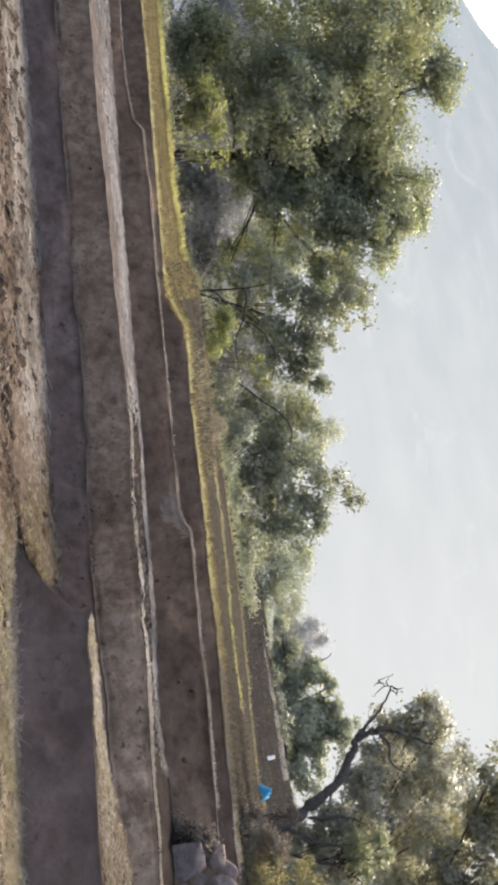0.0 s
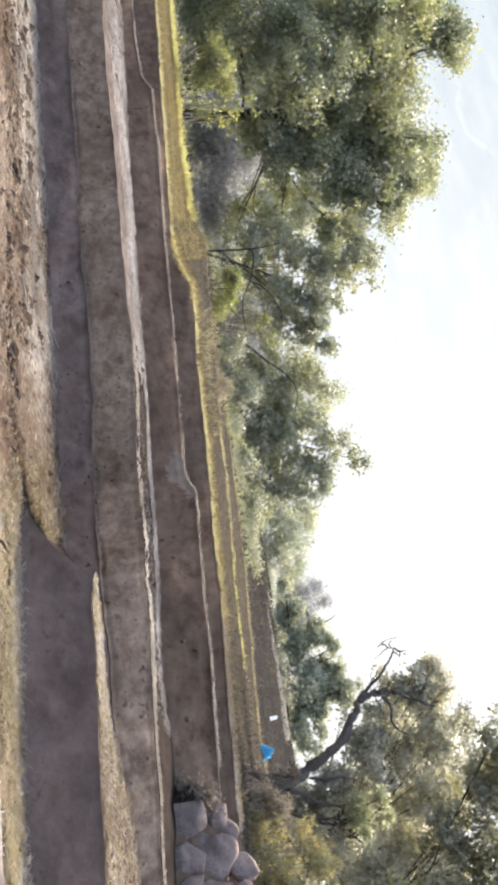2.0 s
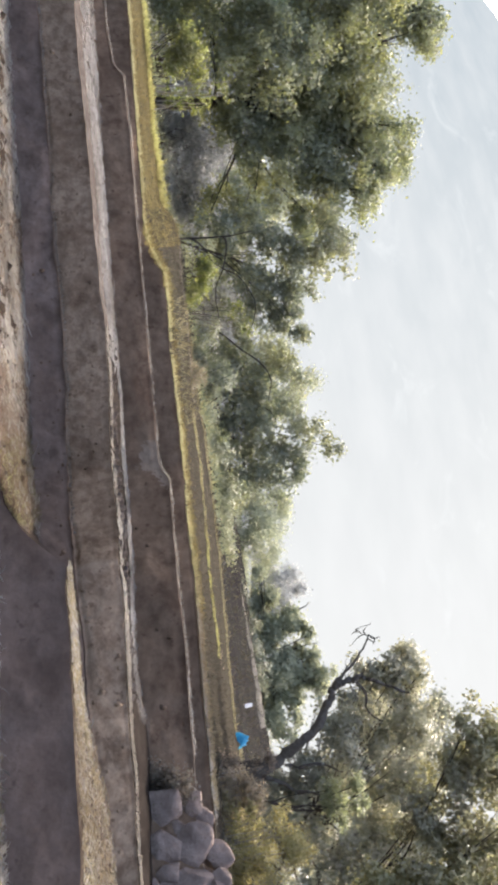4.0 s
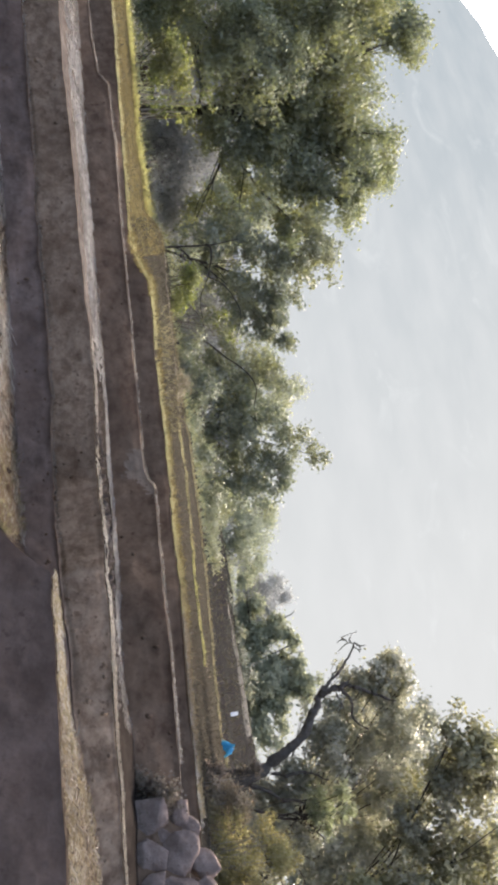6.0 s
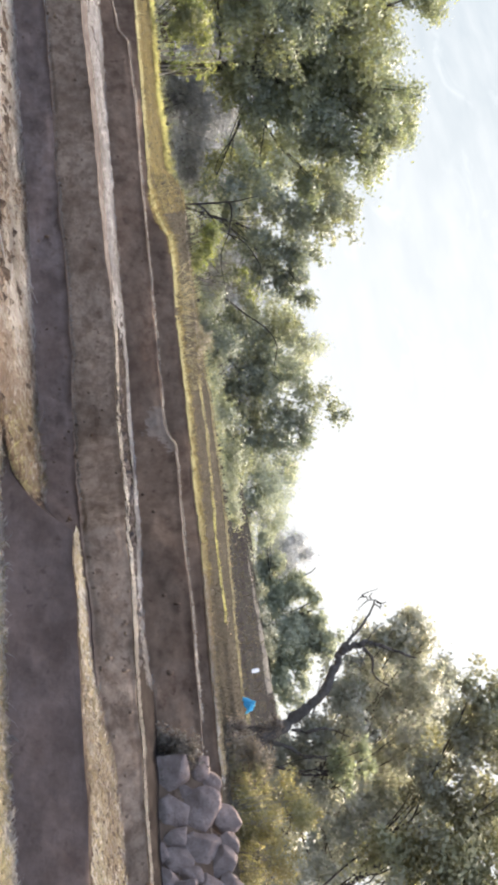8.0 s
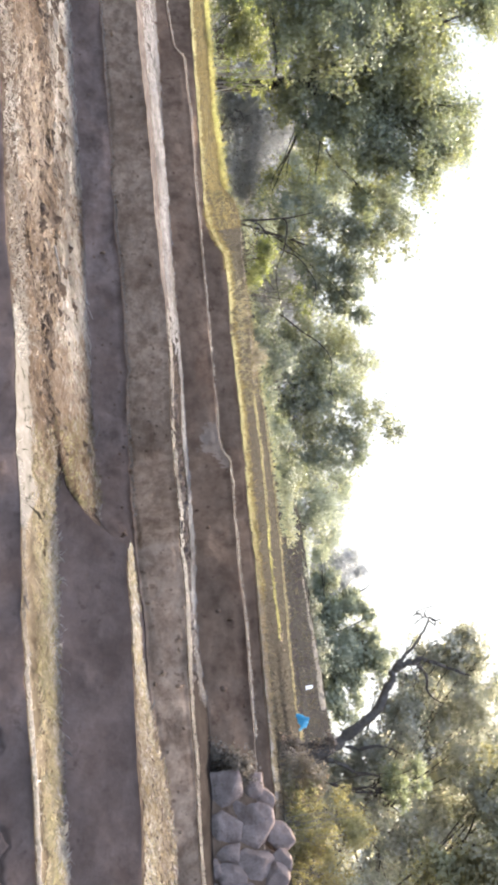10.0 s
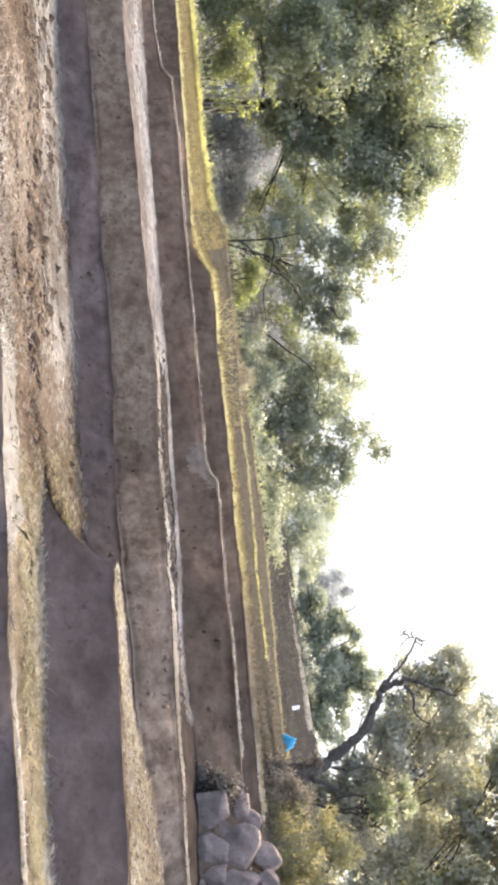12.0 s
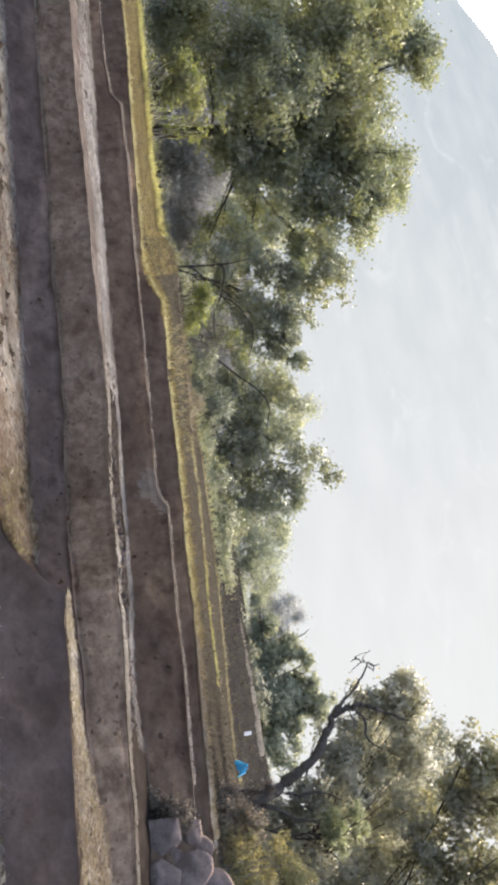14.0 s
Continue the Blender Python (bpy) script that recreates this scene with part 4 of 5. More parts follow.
def dead_tree():
    """A leaning bare trunk with a crooked limb and twigs."""
    rng = np.random.default_rng(4)
    base = polar(np.array(10.33), 43, 3.48).reshape(3)
    top = new("dead_tree")
    top.location = base
    tagged(top, "leaning bare tree with a crooked dark limb", "tree")

    def way(name, pts, r, sides=7, label=""):
        w = np.array(pts)
        q = polar(w[:, 0], w[:, 1])
        q[:, 2] = w[:, 2]
        n = 6 * len(w)
        q = curve_through(q - base, n, 0.022, rng)
        rr = np.interp(np.linspace(0, 1, n), np.linspace(0, 1, len(r)), r) * (1 + 0.12 * rng.normal(0, 1, n))
        ob = under(new(name, mesh_from(name, *tube(q, np.maximum(rr, 0.003), sides), DEAD_BARK)), top)
        return tagged(ob, label) if label else ob

    way("trunk", [(10.59, 43.00, 3.26), (9.89, 43.00, 3.85), (9.64, 43.00, 4.32), (9.40, 43.00, 4.86), (9.00, 43.00, 5.41), (8.58, 43.00, 5.87), (7.88, 43.00, 6.22), (7.49, 43.00, 6.39), (7.33, 43.00, 6.52)], [0.24, 0.2, 0.16, 0.135, 0.12, 0.105, 0.09, 0.09, 0.11], 9)
    way("limb", [(7.35, 43.00, 6.49), (7.05, 43.00, 6.68), (6.71, 43.00, 6.98), (6.33, 43.00, 7.21), (6.06, 43.00, 7.33)], [0.06, 0.04, 0.03, 0.022, 0.02])
    way("limb", [(7.38, 43.00, 6.46), (7.28, 43.00, 6.76), (7.27, 43.00, 7.04), (7.51, 43.00, 7.44), (7.75, 43.00, 7.80), (7.94, 43.00, 8.09)], [0.09, 0.07, 0.06, 0.04, 0.03, 0.02])
    way("limb", [(7.32, 43.00, 6.56), (7.37, 43.00, 6.88), (7.75, 43.00, 7.09), (8.26, 43.00, 7.10), (8.65, 43.00, 7.37)], [0.05, 0.04, 0.03, 0.02, 0.012])
    way("limb", [(9.40, 43.00, 4.86), (9.63, 43.00, 5.34), (9.65, 43.00, 5.85), (9.97, 43.00, 6.33)], [0.06, 0.04, 0.03, 0.015])
    way("limb", [(9.64, 43.00, 4.32), (9.90, 43.00, 4.80), (10.32, 43.00, 5.27), (10.56, 43.00, 5.88)], [0.08, 0.05, 0.035, 0.02])
    for pts in ([(6.05, 43.00, 7.35), (6.00, 43.00, 7.24), (6.05, 43.00, 7.12), (6.15, 43.00, 7.02), (6.27, 43.00, 6.97)], [(6.00, 43.00, 7.21), (5.88, 43.00, 7.13), (5.82, 43.00, 7.09), (5.78, 43.00, 7.23), (5.70, 43.00, 7.45)], [(6.05, 43.00, 7.35), (6.12, 43.00, 7.44), (6.18, 43.00, 7.51), (6.18, 43.00, 7.59)], [(6.12, 43.00, 7.32), (6.22, 43.00, 7.37), (6.27, 43.00, 7.42), (6.27, 43.00, 7.49)], [(6.10, 43.00, 7.40), (6.23, 43.00, 7.46), (6.32, 43.00, 7.44)], [(5.87, 43.00, 7.12), (5.90, 43.00, 7.04), (5.98, 43.00, 6.98)], [(5.99, 43.00, 7.28), (5.89, 43.00, 7.24), (5.81, 43.00, 7.32)], [(6.71, 43.00, 6.88), (6.87, 43.00, 6.79), (6.95, 43.00, 6.64)], [(7.23, 43.00, 6.59), (7.24, 43.00, 6.74), (7.10, 43.00, 6.86), (7.17, 43.00, 6.92)], [(7.33, 43.00, 6.98), (7.06, 43.00, 7.14), (6.87, 43.00, 7.29), (6.76, 43.00, 7.50)]):
        way("twig", pts, [0.016, 0.012, 0.006], 5)
    for _ in range(12):
        b, z = rng.uniform(7.16, 7.76), rng.uniform(6.43, 6.96)
        step = rng.normal(0, 1, 2) * np.array([0.35, 0.18])
        way("twig", [(b, 43, z), (b + step[0] * 0.5, 43, z + step[1] * 0.5 + 0.05), (b + step[0], 43.1, z + step[1] + 0.15)], [0.012, 0.008, 0.004], 4)


dead_tree()


def saplings():
    """Thin pale stems with a few leaves before the dark trees."""
    rng = np.random.default_rng(6)
    for k, (a, b) in enumerate((((-11.18, 71.0, 4.47), (-11.02, 71.0, 7.13)), ((-11.02, 71.0, 4.44), (-10.63, 71.0, 6.75)), ((-10.92, 71.4, 4.49), (-10.86, 71.4, 6.48)), ((-10.76, 71.0, 4.35), (-10.46, 71.0, 6.15)), ((-10.62, 71.2, 4.41), (-10.40, 71.2, 5.81)), ((-10.49, 71.0, 4.30), (-10.68, 71.0, 5.39)))):
        p, q = polar(np.array(a[0]), a[1], a[2]).reshape(3), polar(np.array(b[0]), b[1], b[2]).reshape(3)
        top = new("sapling")
        top.location = p
        tagged(top, "thin pale-stemmed sapling with sparse yellow leaves", "sapling", group="saplings at the field edge")
        line = curve_through([(0, 0, -0.1), (q - p) * 0.5 + rng.normal(0, 0.05, 3), q - p], 12, 0.03, rng)
        under(new("stem", mesh_from("stem", *tube(line, np.linspace(0.04, 0.02, 12), 6), PALE_STRAW)), top)
        cc = line[rng.integers(3, 12, 9)] + rng.normal(0, 0.12, (9, 3))
        under(new("leaves", mesh_from("leaves", *leaves(rng, cc, np.zeros((9, 3)), np.full(9, 0.12), 14, 0.11), LEAF_L, False)), top)


saplings()

# ---- stones, fence and loose things ----


def stone(b, d, z, w, h, seed):
    """A blocky field stone with worn edges and broken faces."""
    rng = random.Random(seed)
    bm = bmesh.new()
    bmesh.ops.create_cube(bm, size=2.0)
    bmesh.ops.subdivide_edges(bm, edges=bm.edges[:], cuts=9, use_grid_fill=True)
    cuts = [(Vector((rng.uniform(-1, 1), rng.uniform(-1, 0.5), rng.uniform(-1, 1))).normalized(), rng.uniform(0.66, 0.94)) for _ in range(12)]
    skew = rng.uniform(-0.22, 0.22)
    for v in bm.verts:
        v.co = v.co.lerp(v.co.normalized() * 1.2, 0.14)
        for n, k in cuts:
            over = v.co.dot(n) - k
            if over > 0:
                v.co -= n * over * 0.95
        v.co.x += skew * v.co.z
        v.co *= 1 + 0.07 * noise.noise(v.co * 1.9 + Vector((seed, 0, 0))) + 0.03 * noise.noise(v.co * 6 + Vector((0, seed, 0)))
        v.co = Vector((v.co.x * w * 1.36, v.co.y * 0.75 * (w + h) / 2, v.co.z * h * 1.36))
    me = bpy.data.meshes.new("stone")
    bm.to_mesh(me)
    bm.free()
    for f in me.polygons:
        f.use_smooth = True
    me.materials.append(STONE)
    ob = new("stone", me)
    x, y, zz = polar(np.array(b), d, z).reshape(3)
    ob.matrix_world = pose(x, y, zz, rng.uniform(-12, 12), rng.uniform(-14, 14), rng.uniform(-20, 20) - b)
    big = max(w, h)
    tagged(ob, "large grey boulder in a rough stone wall" if big > 0.27 else "grey field stone in a rough stone wall", "stone", group="stones of the rough wall")


# bearing, distance, height, half width, half height
STONES = [
    (10.37, 31.61, 2.76, 0.26, 0.22), (10.41, 31.87, 3.17, 0.22, 0.15), (10.91, 31.87, 3.33, 0.19, 0.17), (11.6, 31.58, 3.11, 0.3, 0.3),
    (11.88, 31.83, 3.57, 0.23, 0.18), (11.31, 31.35, 2.66, 0.2, 0.24), (12.21, 31.2, 2.7, 0.15, 0.17), (12.63, 31.36, 3.09, 0.24, 0.26),
    (12.8, 31.08, 2.69, 0.16, 0.2), (13.3, 30.84, 2.49, 0.18, 0.14), (13.32, 31.1, 2.91, 0.16, 0.18), (13.03, 31.45, 3.38, 0.2, 0.2),
    (13.87, 31.11, 3.14, 0.26, 0.24), (14, 30.79, 2.69, 0.23, 0.21), (14.04, 31.29, 3.49, 0.26, 0.2), (12.56, 30.99, 2.47, 0.14, 0.1),
    (12.57, 31.62, 3.5, 0.18, 0.16), (10.95, 31.62, 2.96, 0.12, 0.12),
]
for k, row in enumerate(STONES):
    stone(*row, seed=k + 2)


def at(b, d, z):
    return polar(np.array(b), d, z).reshape(3)


def fence():
    """A leaning post that carries one wire."""
    a, c = at(-9.14, 71.5, 3.89), at(-9.17, 71.5, 4.71)
    top = new("fence")
    top.location = a
    tagged(top, "leaning thin fence post with a single wire", "fence")
    under(new("post", mesh_from("post", *tube(curve_through([(0, 0, -0.2), (c - a) * 0.5, c - a], 8), np.full(8, 0.026), 8), PALE_STRAW)), top)
    hook = at(-9.15, 71.5, 4.56) - a
    far = at(-6.98, 70.0, 4.40) - a
    under(new("wire", mesh_from("wire", *tube(curve_through([hook, (hook + far) / 2 + np.array([0, 0, -0.08]), far], 12), np.full(12, 0.012), 5), WIRE)), top)
    under(new("post", mesh_from("post", *tube(curve_through([far + np.array([0, 0, -0.5]), far + np.array([0.01, 0, 0.03])], 5), np.full(5, 0.025), 8), PALE_BARK)), top)


fence()


def tarpaulin():
    """A crumpled plastic sheet thrown over the field's edge."""
    n = 26
    u, v = np.meshgrid(np.linspace(-1, 1, n), np.linspace(-1, 1, n), indexing="ij")
    p = np.stack([0.3 * u + 0.06 * v, 0.3 * v, 0 * u], -1)
    hump = np.clip(1 - np.abs(u + 0.1) ** 3.5, 0, 1) * np.clip(1 - 0.8 * np.abs(v) ** 3, 0, 1)
    p[..., 2] = 0.3 * hump + 0.1 * np.clip(u, 0, 1) + 0.16 * np.abs(np.sin(5 * u + 3 * v + 2 * fbm(p, 3.0, 2, 3))) * hump + 0.14 * np.abs(fbm(p, 4.0, 2, 2)) + 0.02
    p[..., 0] += 0.1 * fbm(p, 4.0, 2, 4)
    i, j = np.meshgrid(np.arange(n - 1), np.arange(n - 1), indexing="ij")
    f = np.stack([i * n + j, (i + 1) * n + j, (i + 1) * n + j + 1, i * n + j + 1], -1).reshape(-1, 4)
    ob = new("tarpaulin", mesh_from("tarpaulin", p, f, BLUE_SHEET, False))
    ob.location = at(8.62, 60.0, 3.94)
    ob.scale = (0.72, 0.72, 0.85)
    m = ob.modifiers.new("thickness", "SOLIDIFY")
    m.thickness = 0.012
    tagged(ob, "crumpled bright blue plastic sheet on the field edge", "tarpaulin")


tarpaulin()


def marker():
    """A short white painted post."""
    bm = bmesh.new()
    bmesh.ops.create_cube(bm, size=1.0)
    for v in bm.verts:
        v.co = Vector((v.co.x * 0.16, v.co.y * 0.1, v.co.z * 0.45))
        if v.co.z > 0:
            v.co.x *= 0.9
            v.co.y *= 0.8
    bmesh.ops.bevel(bm, geom=bm.edges[:], offset=0.02, segments=2, affect="EDGES")
    me = bpy.data.meshes.new("marker_post")
    bm.to_mesh(me)
    bm.free()
    me.materials.append(WHITE_PAINT)
    ob = new("marker_post", me)
    x, y, z = at(7.62, 76.0, 4.45)
    ob.matrix_world = pose(x, y, z + 0.12, -30, 8, 12)
    tagged(ob, "short leaning white post in the far field", "post")


marker()


def far_bund():
    """A low earth ridge across the field behind."""
    pts = np.array([at(*q) for q in [(3.70, 104.00, 5.09), (4.91, 104.00, 5.28), (6.12, 102.00, 5.38), (7.40, 100.00, 5.43), (8.33, 99.00, 5.39)]])
    line = curve_through(pts, 60, 0.03, np.random.default_rng(3))
    v, f = tube(line, np.full(60, 0.045) * (1 + 0.2 * fbm(line, 0.8, 3, 2)), 8)
    v = v + 0.03 * fbm(v, 4.0, 3, 6)[:, None]
    skirt = []
    for k in (-1, 1):
        skirt.append(line + np.array([0, 0.5 * k, -0.3]))
    w = np.concatenate([skirt[0], line + np.array([0, 0, 0.06]), skirt[1]])
    i, j = np.meshgrid(np.arange(2), np.arange(59), indexing="ij")
    g = np.stack([i * 60 + j, i * 60 + j + 1, (i + 1) * 60 + j + 1, (i + 1) * 60 + j], -1).reshape(-1, 4)
    v, f = joined([(v, f), (w, g)])
    tagged(new("field_bund", mesh_from("field_bund", v, f, PALE_MUD)), "low pale earth ridge across the far field", "bund", kind="structure")


far_bund()


def reed(label, pts, r):
    line = curve_through(np.array([at(*q) for q in pts]), 8 * len(pts), 0.004, np.random.default_rng(8))
    tagged(new("reed", mesh_from("reed", *tube(line, np.linspace(r, r * 0.4, len(line)), 6), PALE_STRAW)), label, "reed")


reed("bent pale reed lying over the terrace rim", [(9.51, 21.70, 1.03), (9.33, 21.80, 1.05), (9.28, 22.00, 1.07), (9.27, 22.40, 1.09), (9.36, 22.80, 1.10), (9.57, 23.00, 1.09)], 0.014)
reed("thin dry reed hanging from the terrace rim", [(9.63, 21.60, 1.00), (9.44, 21.65, 1.02), (9.29, 22.00, 1.06)], 0.008)
reed("long pale stalk lying in the straw", [(-6.61, 33.60, 1.02), (-6.09, 33.20, 1.08), (-5.61, 32.80, 1.13)], 0.028)
reed("pale stalk lying on the grassy terrace", [(3.70, 23.40, 1.00), (3.95, 23.40, 1.02), (4.20, 23.40, 1.04)], 0.02)

# ---- dried mud, clods, straw and grass ----
k = np.clip(np.minimum((BEARINGS + 5.2) / 1.6, (1.75 - BEARINGS) / 1.0), 0, 1)
gap = 1 - 0.45 * np.exp(-(((BEARINGS + 0.05) / 0.45) ** 2)) - 0.2 * np.exp(-(((BEARINGS + 2.6) / 0.6) ** 2))
mud_near = rim_a + (foot_b - rim_a) * 0.0 + np.array([0, 0, 0.01])
mud_far = rim_a + (foot_b - rim_a) * (0.05 + 0.42 * k * gap * (1 + 0.2 * fbm(rim_a, 2.0, 3, 4)))[:, None] + np.array([0, 0, 0.03])
strip("mud_patch", mud_near, mud_far, 10, PALE_MUD, 0.016, 3.0, "pale smooth patch of dried mud", belly=0.02, lean=(0, 0, 1), span=(-5.1, 1.7), category="mud", seed=21)


def scatter(name, label, near, far, span, depth, count, length, width, mat, up=0.2, patchy=0.6, seed=1, along=0.0, lift=0.0):
    """Blades strewn over a strip: lying straw or standing grass."""
    rng = np.random.default_rng(seed)
    n = int(count * 2.2)
    b = rng.uniform(*span, n)
    t = rng.uniform(*depth, n)
    i = np.clip(np.searchsorted(BEARINGS, b) - 1, 0, len(BEARINGS) - 2)
    w = ((b - BEARINGS[i]) / (BEARINGS[i + 1] - BEARINGS[i]))[:, None]
    p = (near[i] * (1 - w) + near[i + 1] * w) * (1 - t[:, None]) + (far[i] * (1 - w) + far[i + 1] * w) * t[:, None]
    dense = fbm(p, 1.3, 3, seed) * 0.6 + fbm(p, 4.0, 2, seed + 2) * 0.5
    p = p[rng.random(n) < np.clip(0.5 + patchy * dense, 0.03, 1)][:count]
    n = len(p)
    a = rng.normal(0, 1, (n, 3))
    a[:, 0] += np.sign(a[:, 0]) * along
    a[:, 2] = np.abs(a[:, 2]) * 0.25 + up * 2.5 * rng.uniform(0.5, 1.3, n)
    a /= np.linalg.norm(a, axis=1)[:, None]
    s = np.cross(a, rng.normal(0, 1, (n, 3)))
    s /= np.linalg.norm(s, axis=1)[:, None] + 1e-9
    ln = length * rng.lognormal(0, 0.4, n)[:, None]
    p = p + np.array([0, 0, 0.01 + lift]) + rng.random(n)[:, None] * np.array([0, 0, 0.05 * (1 - min(up, 1))])
    bend = a * 0.55 * ln + np.array([0, 0, 0.06]) * ln
    v = np.stack([p - s * width / 2, p + s * width / 2, p + bend + s * width * 0.35, p + a * ln + np.array([0, 0, -0.12]) * ln, p + bend - s * width * 0.35], 1)
    tagged(new(name, mesh_from(name, v.reshape(-1, 3), np.arange(5 * n).reshape(-1, 5), mat, False)), label, name, kind="stuff")


scatter("straw", "trampled straw strewn over the terrace", rim_b, foot_c, (-10.5, 1.4), (0, 1), 7000, 0.14, 0.026, STRAW, 0.08, 1.5, 1, 0.8)
scatter("straw", "thin straw over bare soil", rim_b, foot_c, (-19, -10.5), (0, 1), 2200, 0.14, 0.026, STRAW, 0.08, 1.6, 30, 0.8)
scatter("straw", "bleached straw along the bank's foot", rim_b, foot_c, (-19, 1.6), (0.72, 1.02), 6800, 0.15, 0.022, PALE_STRAW, 0.1, 0.7, 2, 1.2)
scatter("straw", "bleached straw lying in streaks", rim_b, foot_c, (-19, -3.5), (0.35, 0.8), 4800, 0.24, 0.022, PALE_STRAW, 0.06, 1.4, 23, 2.5)
scatter("straw", "trampled straw on the lower terrace", rim_a, foot_b, (-19, 0.2), (0.3, 1), 6000, 0.12, 0.024, STRAW, 0.08, 1.5, 3, 0.6)
scatter("straw", "bright straw along the terrace rim", rim_a, foot_b, (-19, -3.5), (0, 0.4), 2200, 0.1, 0.02, PALE_STRAW, 0.1, 0.8, 4)
scatter("grass", "dry yellowish grass on the narrow terrace", rim_a, foot_b, (-1.2, 19), (0.3, 0.98), 2200, 0.1, 0.016, DRY_GRASS, 0.25, 2.6, 5, 0.6)
scatter("grass", "tan trodden grass on the narrow terrace", rim_a, foot_b, (-1.2, 19), (0.25, 0.98), 4200, 0.1, 0.016, TAN_GRASS, 0.2, 2.6, 45, 0.8)
scatter("grass", "pale grass fringe along the bank's foot", rim_a, foot_b, (-1, 19), (0.7, 1.05), 5500, 0.07, 0.016, PALE_STRAW, 0.2, 1.2, 6, 0.8)
scatter("grass", "sparse grass on the terrace rim", rim_a, foot_b, (-1, 19), (-0.03, 0.08), 220, 0.06, 0.011, PALE_STRAW, 0.3, 0.8, 7)
scatter("straw", "straw on the narrow upper ledge", rim_b, foot_c, (2.8, 19), (0, 1), 4500, 0.09, 0.015, TAN_GRASS, 0.1, 0.7, 8, 0.6)
scatter("grass", "yellowed grass at the straw's tip", rim_b, foot_c, (-1.4, 1.3), (0, 1), 5000, 0.09, 0.018, DRY_GRASS, 0.35, 0.6, 9)
scatter("straw", "bleached straw on the narrow upper ledge", rim_b, foot_c, (2.8, 19), (0, 1), 1900, 0.1, 0.018, PALE_STRAW, 0.1, 1.2, 32, 1.0)
scatter("stubble", "pale stubble along the narrow field", rim_d, foot_e, (-19, -3.2), (0.25, 1), 5200, 0.17, 0.022, GREY_STRAW, 0.06, 1.3, 10, 3.0)
scatter("stubble", "pale stubble at the back of the field", rim_d, foot_e, (-4.2, 4.6), (0.82, 1), 1300, 0.16, 0.016, GREY_STRAW, 0.06, 0.9, 24, 3.0)
scatter("stubble", "pale stubble on the field's front rim", rim_d, foot_e, (-4.2, 7.2), (0.0, 0.07), 800, 0.1, 0.014, PALE_STRAW, 0.06, 0.9, 26, 3.0)
scatter("grass", "short grass along the bank's rim", rim_d, foot_e, (5, 19), (-0.01, 0.04), 2600, 0.04, 0.009, PALE_STRAW, 0.3, 1.0, 11, 1.5)
scatter("grass", "thin pale grass on the earth ledge", rim_e, foot_f, (-19, 8.9), (-0.1, 0.9), 3200, 0.035, 0.012, PALE_STRAW, 0.4, 0.9, 12)
scatter("grass", "yellow grass along the upper rim", rim_f, rim_g, (-19, 4.5), (-0.006, 0.035), 6000, 0.085, 0.018, PALE_YELLOW, 0.6, 1.3, 13)
scatter("grass", "yellowish grass on the upper terrace", rim_f, rim_g, (-19, -6.4), (0.0, 1), 26000, 0.06, 0.018, OLIVE_STRAW, 0.25, 0.3, 14)
scatter("grass", "sparse yellow grass on the upper terrace", rim_f, rim_g, (-19, -6.4), (0.1, 1), 700, 0.06, 0.02, DRY_GRASS, 0.3, 1.0, 27)
scatter("grass", "soft olive tufts behind the upper rim", rim_f, rim_g, (-6.2, 4.8), (0.02, 0.2), 2600, 0.11, 0.014, OLIVE_STRAW, 0.6, 1.2, 44)
scatter("grass", "dry tan fringe at the end of the upper rim", rim_f, rim_g, (3.6, 10.5), (-0.005, 0.1), 2200, 0.09, 0.014, TAN_GRASS, 0.5, 1.3, 48)
scatter("grass", "thin grass along the crumbling rim", rim_c, rim_d, (-19, 1.8), (-0.02, 0.03), 2600, 0.03, 0.014, PALE_STRAW, 0.3, 0.6, 28)
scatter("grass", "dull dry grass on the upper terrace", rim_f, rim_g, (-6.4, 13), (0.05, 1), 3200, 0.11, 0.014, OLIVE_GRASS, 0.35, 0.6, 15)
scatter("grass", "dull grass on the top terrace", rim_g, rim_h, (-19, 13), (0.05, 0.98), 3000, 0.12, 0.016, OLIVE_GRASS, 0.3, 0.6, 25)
scatter("grass", "bright yellow grass along the top edge", rim_g, rim_h, (-19, -7.6), (-0.05, 0.03), 13000, 0.15, 0.032, YELLOW_GRASS, 0.8, 0.3, 16)
scatter("grass", "pale grass along the field's edge", rim_g, rim_h, (-1.4, 2.8), (-0.01, 0.03), 1500, 0.07, 0.018, PALE_YELLOW, 0.6, 0.8, 17)
scatter("grass", "thin pale grass along the trodden edge", rim_g, rim_h, (-6.9, -2.6), (-0.006, 0.012), 900, 0.05, 0.016, PALE_STRAW, 0.4, 0.9, 42)
scatter("grass", "yellow grass along the field's edge", rim_g, rim_h, (2.3, 6.1), (-0.006, 0.012), 1500, 0.06, 0.014, YELLOW_GRASS, 0.5, 0.5, 41)
scatter("grass", "pale grass along the far edge", rim_h, back, (-7.6, 9.2), (-0.003, 0.012), 3600, 0.08, 0.025, DRY_GRASS, 0.6, 0.3, 18)
scatter("grass", "tufts of tall dry grass by the step", rim_f, rim_g, (-7.2, -5.2), (-0.08, 0.15), 420, 0.15, 0.02, OLIVE_STRAW, 0.8, 0.6, 19)
scatter("grass", "tall wispy dry grass before the bushes", rim_f, rim_g, (-4.9, -1.0), (0.2, 0.95), 420, 0.34, 0.012, DRY_GRASS, 0.7, 1.3, 20)
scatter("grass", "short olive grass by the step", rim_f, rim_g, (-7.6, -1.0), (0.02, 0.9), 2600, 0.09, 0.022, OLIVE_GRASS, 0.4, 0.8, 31)
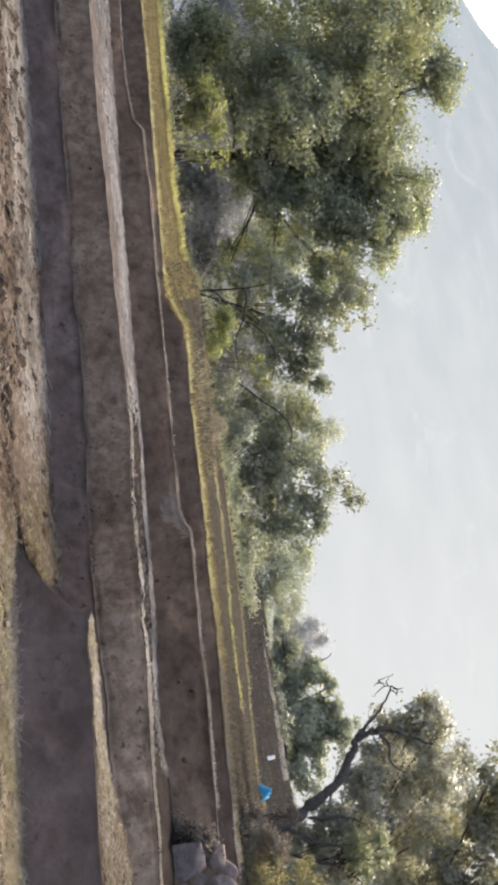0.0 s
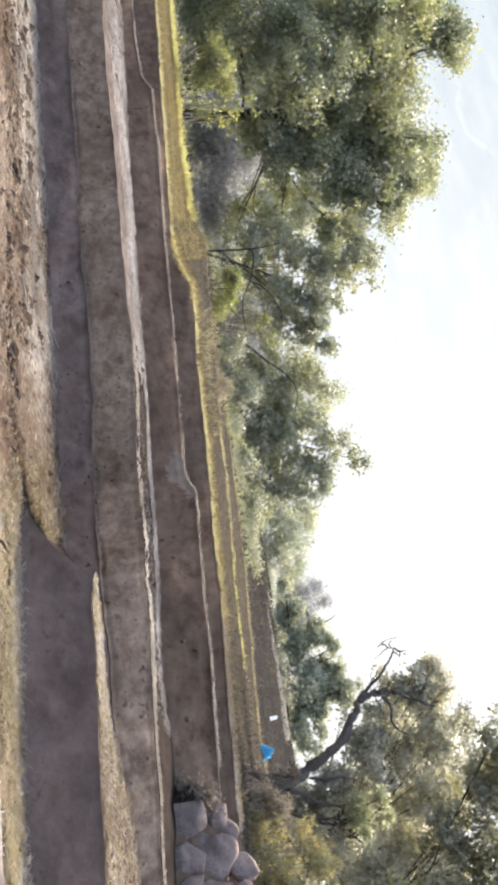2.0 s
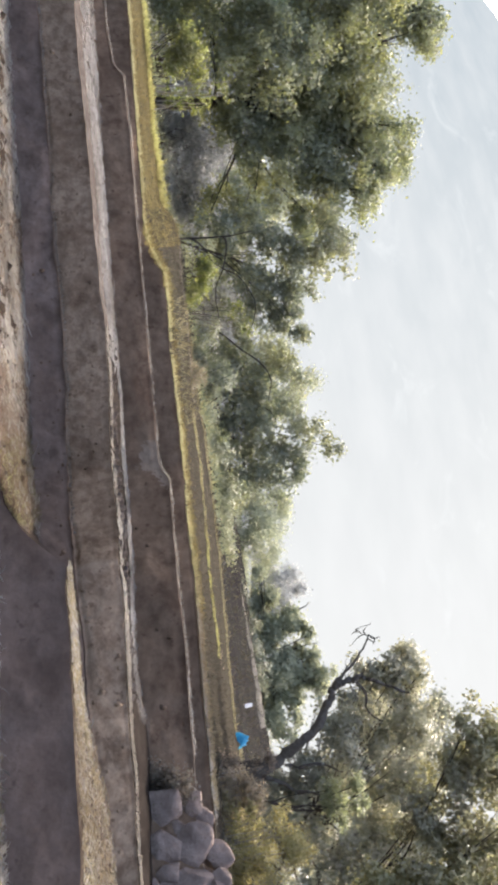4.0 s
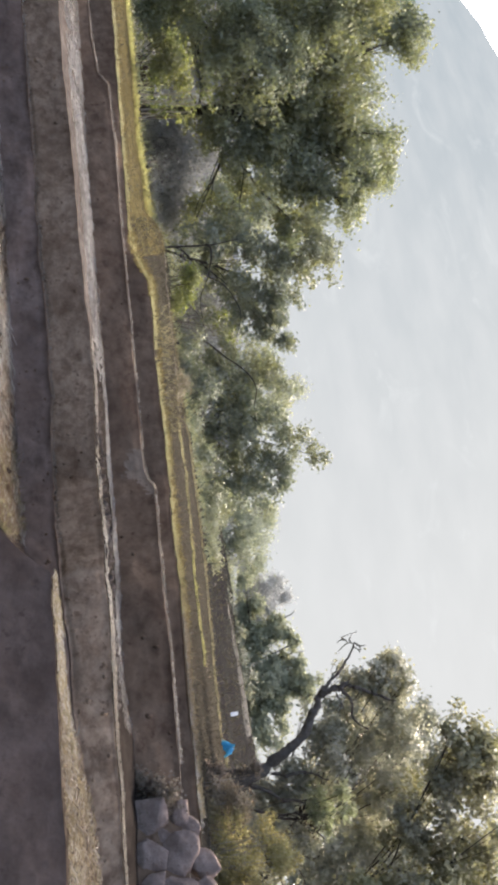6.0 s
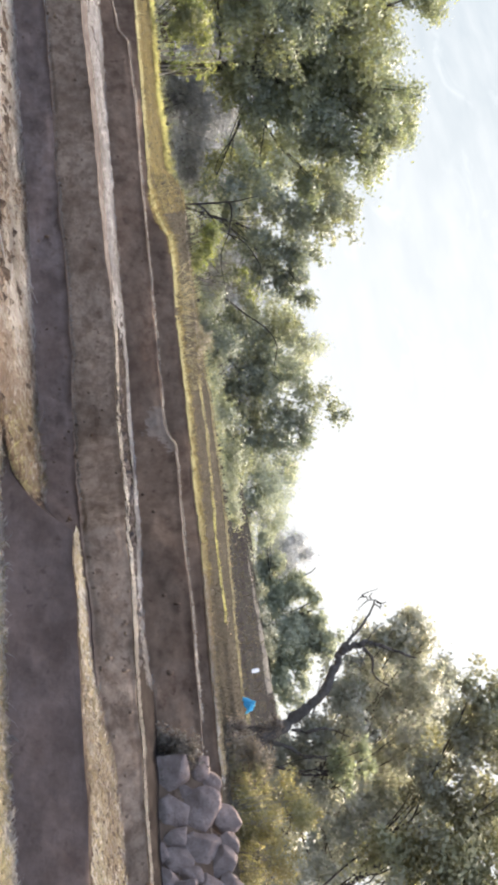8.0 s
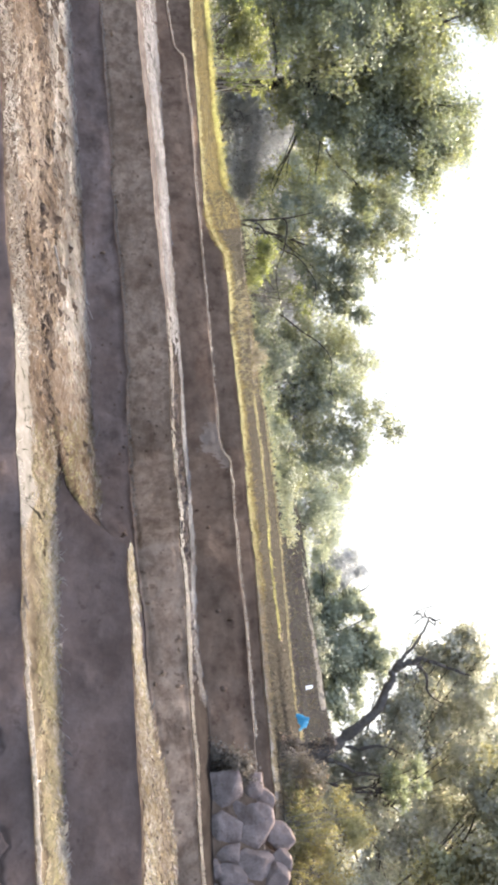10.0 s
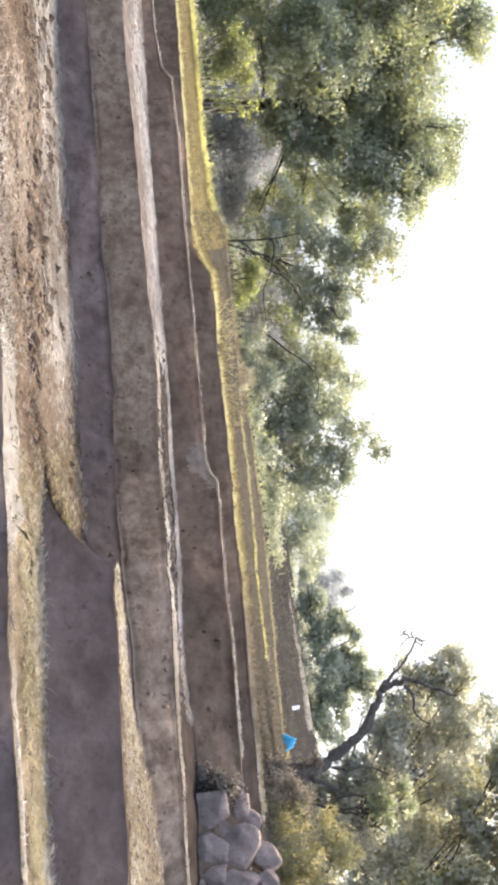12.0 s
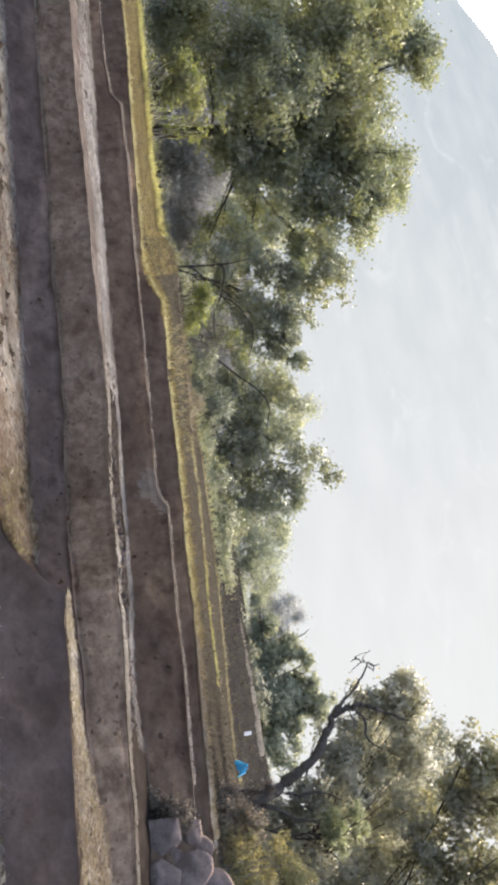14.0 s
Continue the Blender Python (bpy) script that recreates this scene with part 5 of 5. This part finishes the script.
scatter("grass", "tall yellow grass along the straw terrace", rim_b, foot_c, (-0.9, 1.25), (0, 0.3), 1000, 0.09, 0.016, PALE_YELLOW, 0.7, 0.9, 33)
scatter("straw", "loose straw over the terrace's tip", rim_b, foot_c, (-3.8, 1.3), (0, 0.85), 5200, 0.12, 0.022, STRAW, 0.12, 0.7, 34, 0.8)
scatter("straw", "bleached straw over the terrace's tip", rim_b, foot_c, (-4.2, 1.2), (0.05, 0.9), 2600, 0.13, 0.02, PALE_STRAW, 0.12, 1.2, 35, 1.2)
scatter("grass", "thin grey grass along the terrace rim", rim_f, rim_g, (4.2, 11), (-0.005, 0.03), 1500, 0.05, 0.014, GREY_STRAW, 0.5, 0.8, 36)
scatter("grass", "pale trodden grass along the terrace rim", rim_a, foot_b, (1.6, 19), (-0.015, 0.03), 2600, 0.05, 0.012, PALE_STRAW, 0.1, 0.5, 37, 3.0)
scatter("grass", "long pale blades at the bank's foot", rim_a, foot_b, (0, 19), (0.9, 1.06), 60, 0.2, 0.012, PALE_STRAW, 0.45, 1.0, 38, 0.6)
scatter("straw", "long bleached stalks among the straw", rim_b, foot_c, (-19, -2), (0.4, 0.98), 1400, 0.34, 0.026, PALE_STRAW, 0.05, 1.3, 39, 4.0)
scatter("stubble", "last thin stubble at the back of the field", rim_d, foot_e, (4.4, 7.6), (0.6, 1), 260, 0.14, 0.018, GREY_STRAW, 0.06, 1.2, 40, 3.0)
scatter("straw", "straw slipped over the end of the bank", foot_b, rim_b, (-0.75, 0.05), (0, 1), 700, 0.11, 0.022, STRAW, 0.15, 0.4, 46, 0.6)
scatter("straw", "dark bits of stalk on the dried mud", rim_a, foot_b, (-5, 1.2), (0.02, 0.3), 46, 0.13, 0.014, OLIVE_GRASS, 0.05, 0.4, 47)
scatter("grass", "whitish tufts against the bank's foot", rim_a, foot_b, (-1, 19), (0.82, 1.08), 2600, 0.1, 0.018, PALE_STRAW, 0.35, 2.2, 49, 0.4)
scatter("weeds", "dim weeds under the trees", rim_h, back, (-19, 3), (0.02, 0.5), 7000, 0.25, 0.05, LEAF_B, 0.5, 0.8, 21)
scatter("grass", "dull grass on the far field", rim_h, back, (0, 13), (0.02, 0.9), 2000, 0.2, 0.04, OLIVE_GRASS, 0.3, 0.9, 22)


def clods(name, label, near, far, span, depth, count, size, mat, seed):
    """Small lumps of earth strewn over a strip, half sunk."""
    rng = np.random.default_rng(seed)
    b, t = rng.uniform(*span, count), rng.uniform(*depth, count)
    i = np.clip(np.searchsorted(BEARINGS, b) - 1, 0, len(BEARINGS) - 2)
    p = near[i] * (1 - t[:, None]) + far[i] * t[:, None]
    bm = bmesh.new()
    bmesh.ops.create_icosphere(bm, subdivisions=1, radius=1.0)
    ball = np.array([v.co for v in bm.verts])
    tri = np.array([[v.index for v in f.verts] for f in bm.faces])
    bm.free()
    r = size * rng.lognormal(0, 0.45, count)
    v = p[:, None] + ball[None] * r[:, None, None] * rng.uniform(0.6, 1.3, (count, 1, 3)) * rng.uniform(0.8, 1.15, (count, len(ball), 1))
    f = tri[None] + (np.arange(count) * len(ball))[:, None, None]
    tagged(new(name, mesh_from(name, v.reshape(-1, 3), f.reshape(-1, 3), mat)), label, name, kind="stuff")


clods("clods", "lumps of dry earth among the straw", rim_b, foot_c, (-19, 0.2), (0.02, 0.98), 900, 0.05, STRAW_SOIL, 1)
clods("clods", "lumps of dry earth on the lower terrace", rim_a, foot_b, (-19, 0), (0.45, 0.95), 500, 0.035, STRAW_SOIL, 2)
clods("clods", "crumbs of soil on the dark bank", foot_c, rim_c, (-19, 3), (0, 0.9), 90, 0.02, SOIL_DARK, 3)
clods("clods", "crumbs of soil on the mottled bank", rim_c, rim_d, (-19, 18), (0.02, 0.98), 110, 0.025, SOIL_MID, 4)
clods("clods", "dark lumps along the stubble field", rim_d, foot_e, (-4, 7), (0.08, 0.62), 700, 0.034, STUBBLE_SOIL, 5)
clods("clods", "crumbs of soil below the ledge", foot_e, rim_e, (-19, 12), (0, 0.9), 70, 0.02, SOIL_DARK, 6)

# Lumps added to stand in for shadowed hollows below the straw's edge
clods("clods", "dark lumps standing in for shadowed hollows under the straw", rim_a, foot_b, (-9, -3), (0.86, 1.0), 24, 0.1, STRAW_SOIL, 7)
clods("clods", "dark lumps of soil in the straw", rim_b, foot_c, (-12, 0), (0.3, 0.7), 60, 0.06, STRAW_SOIL, 8)
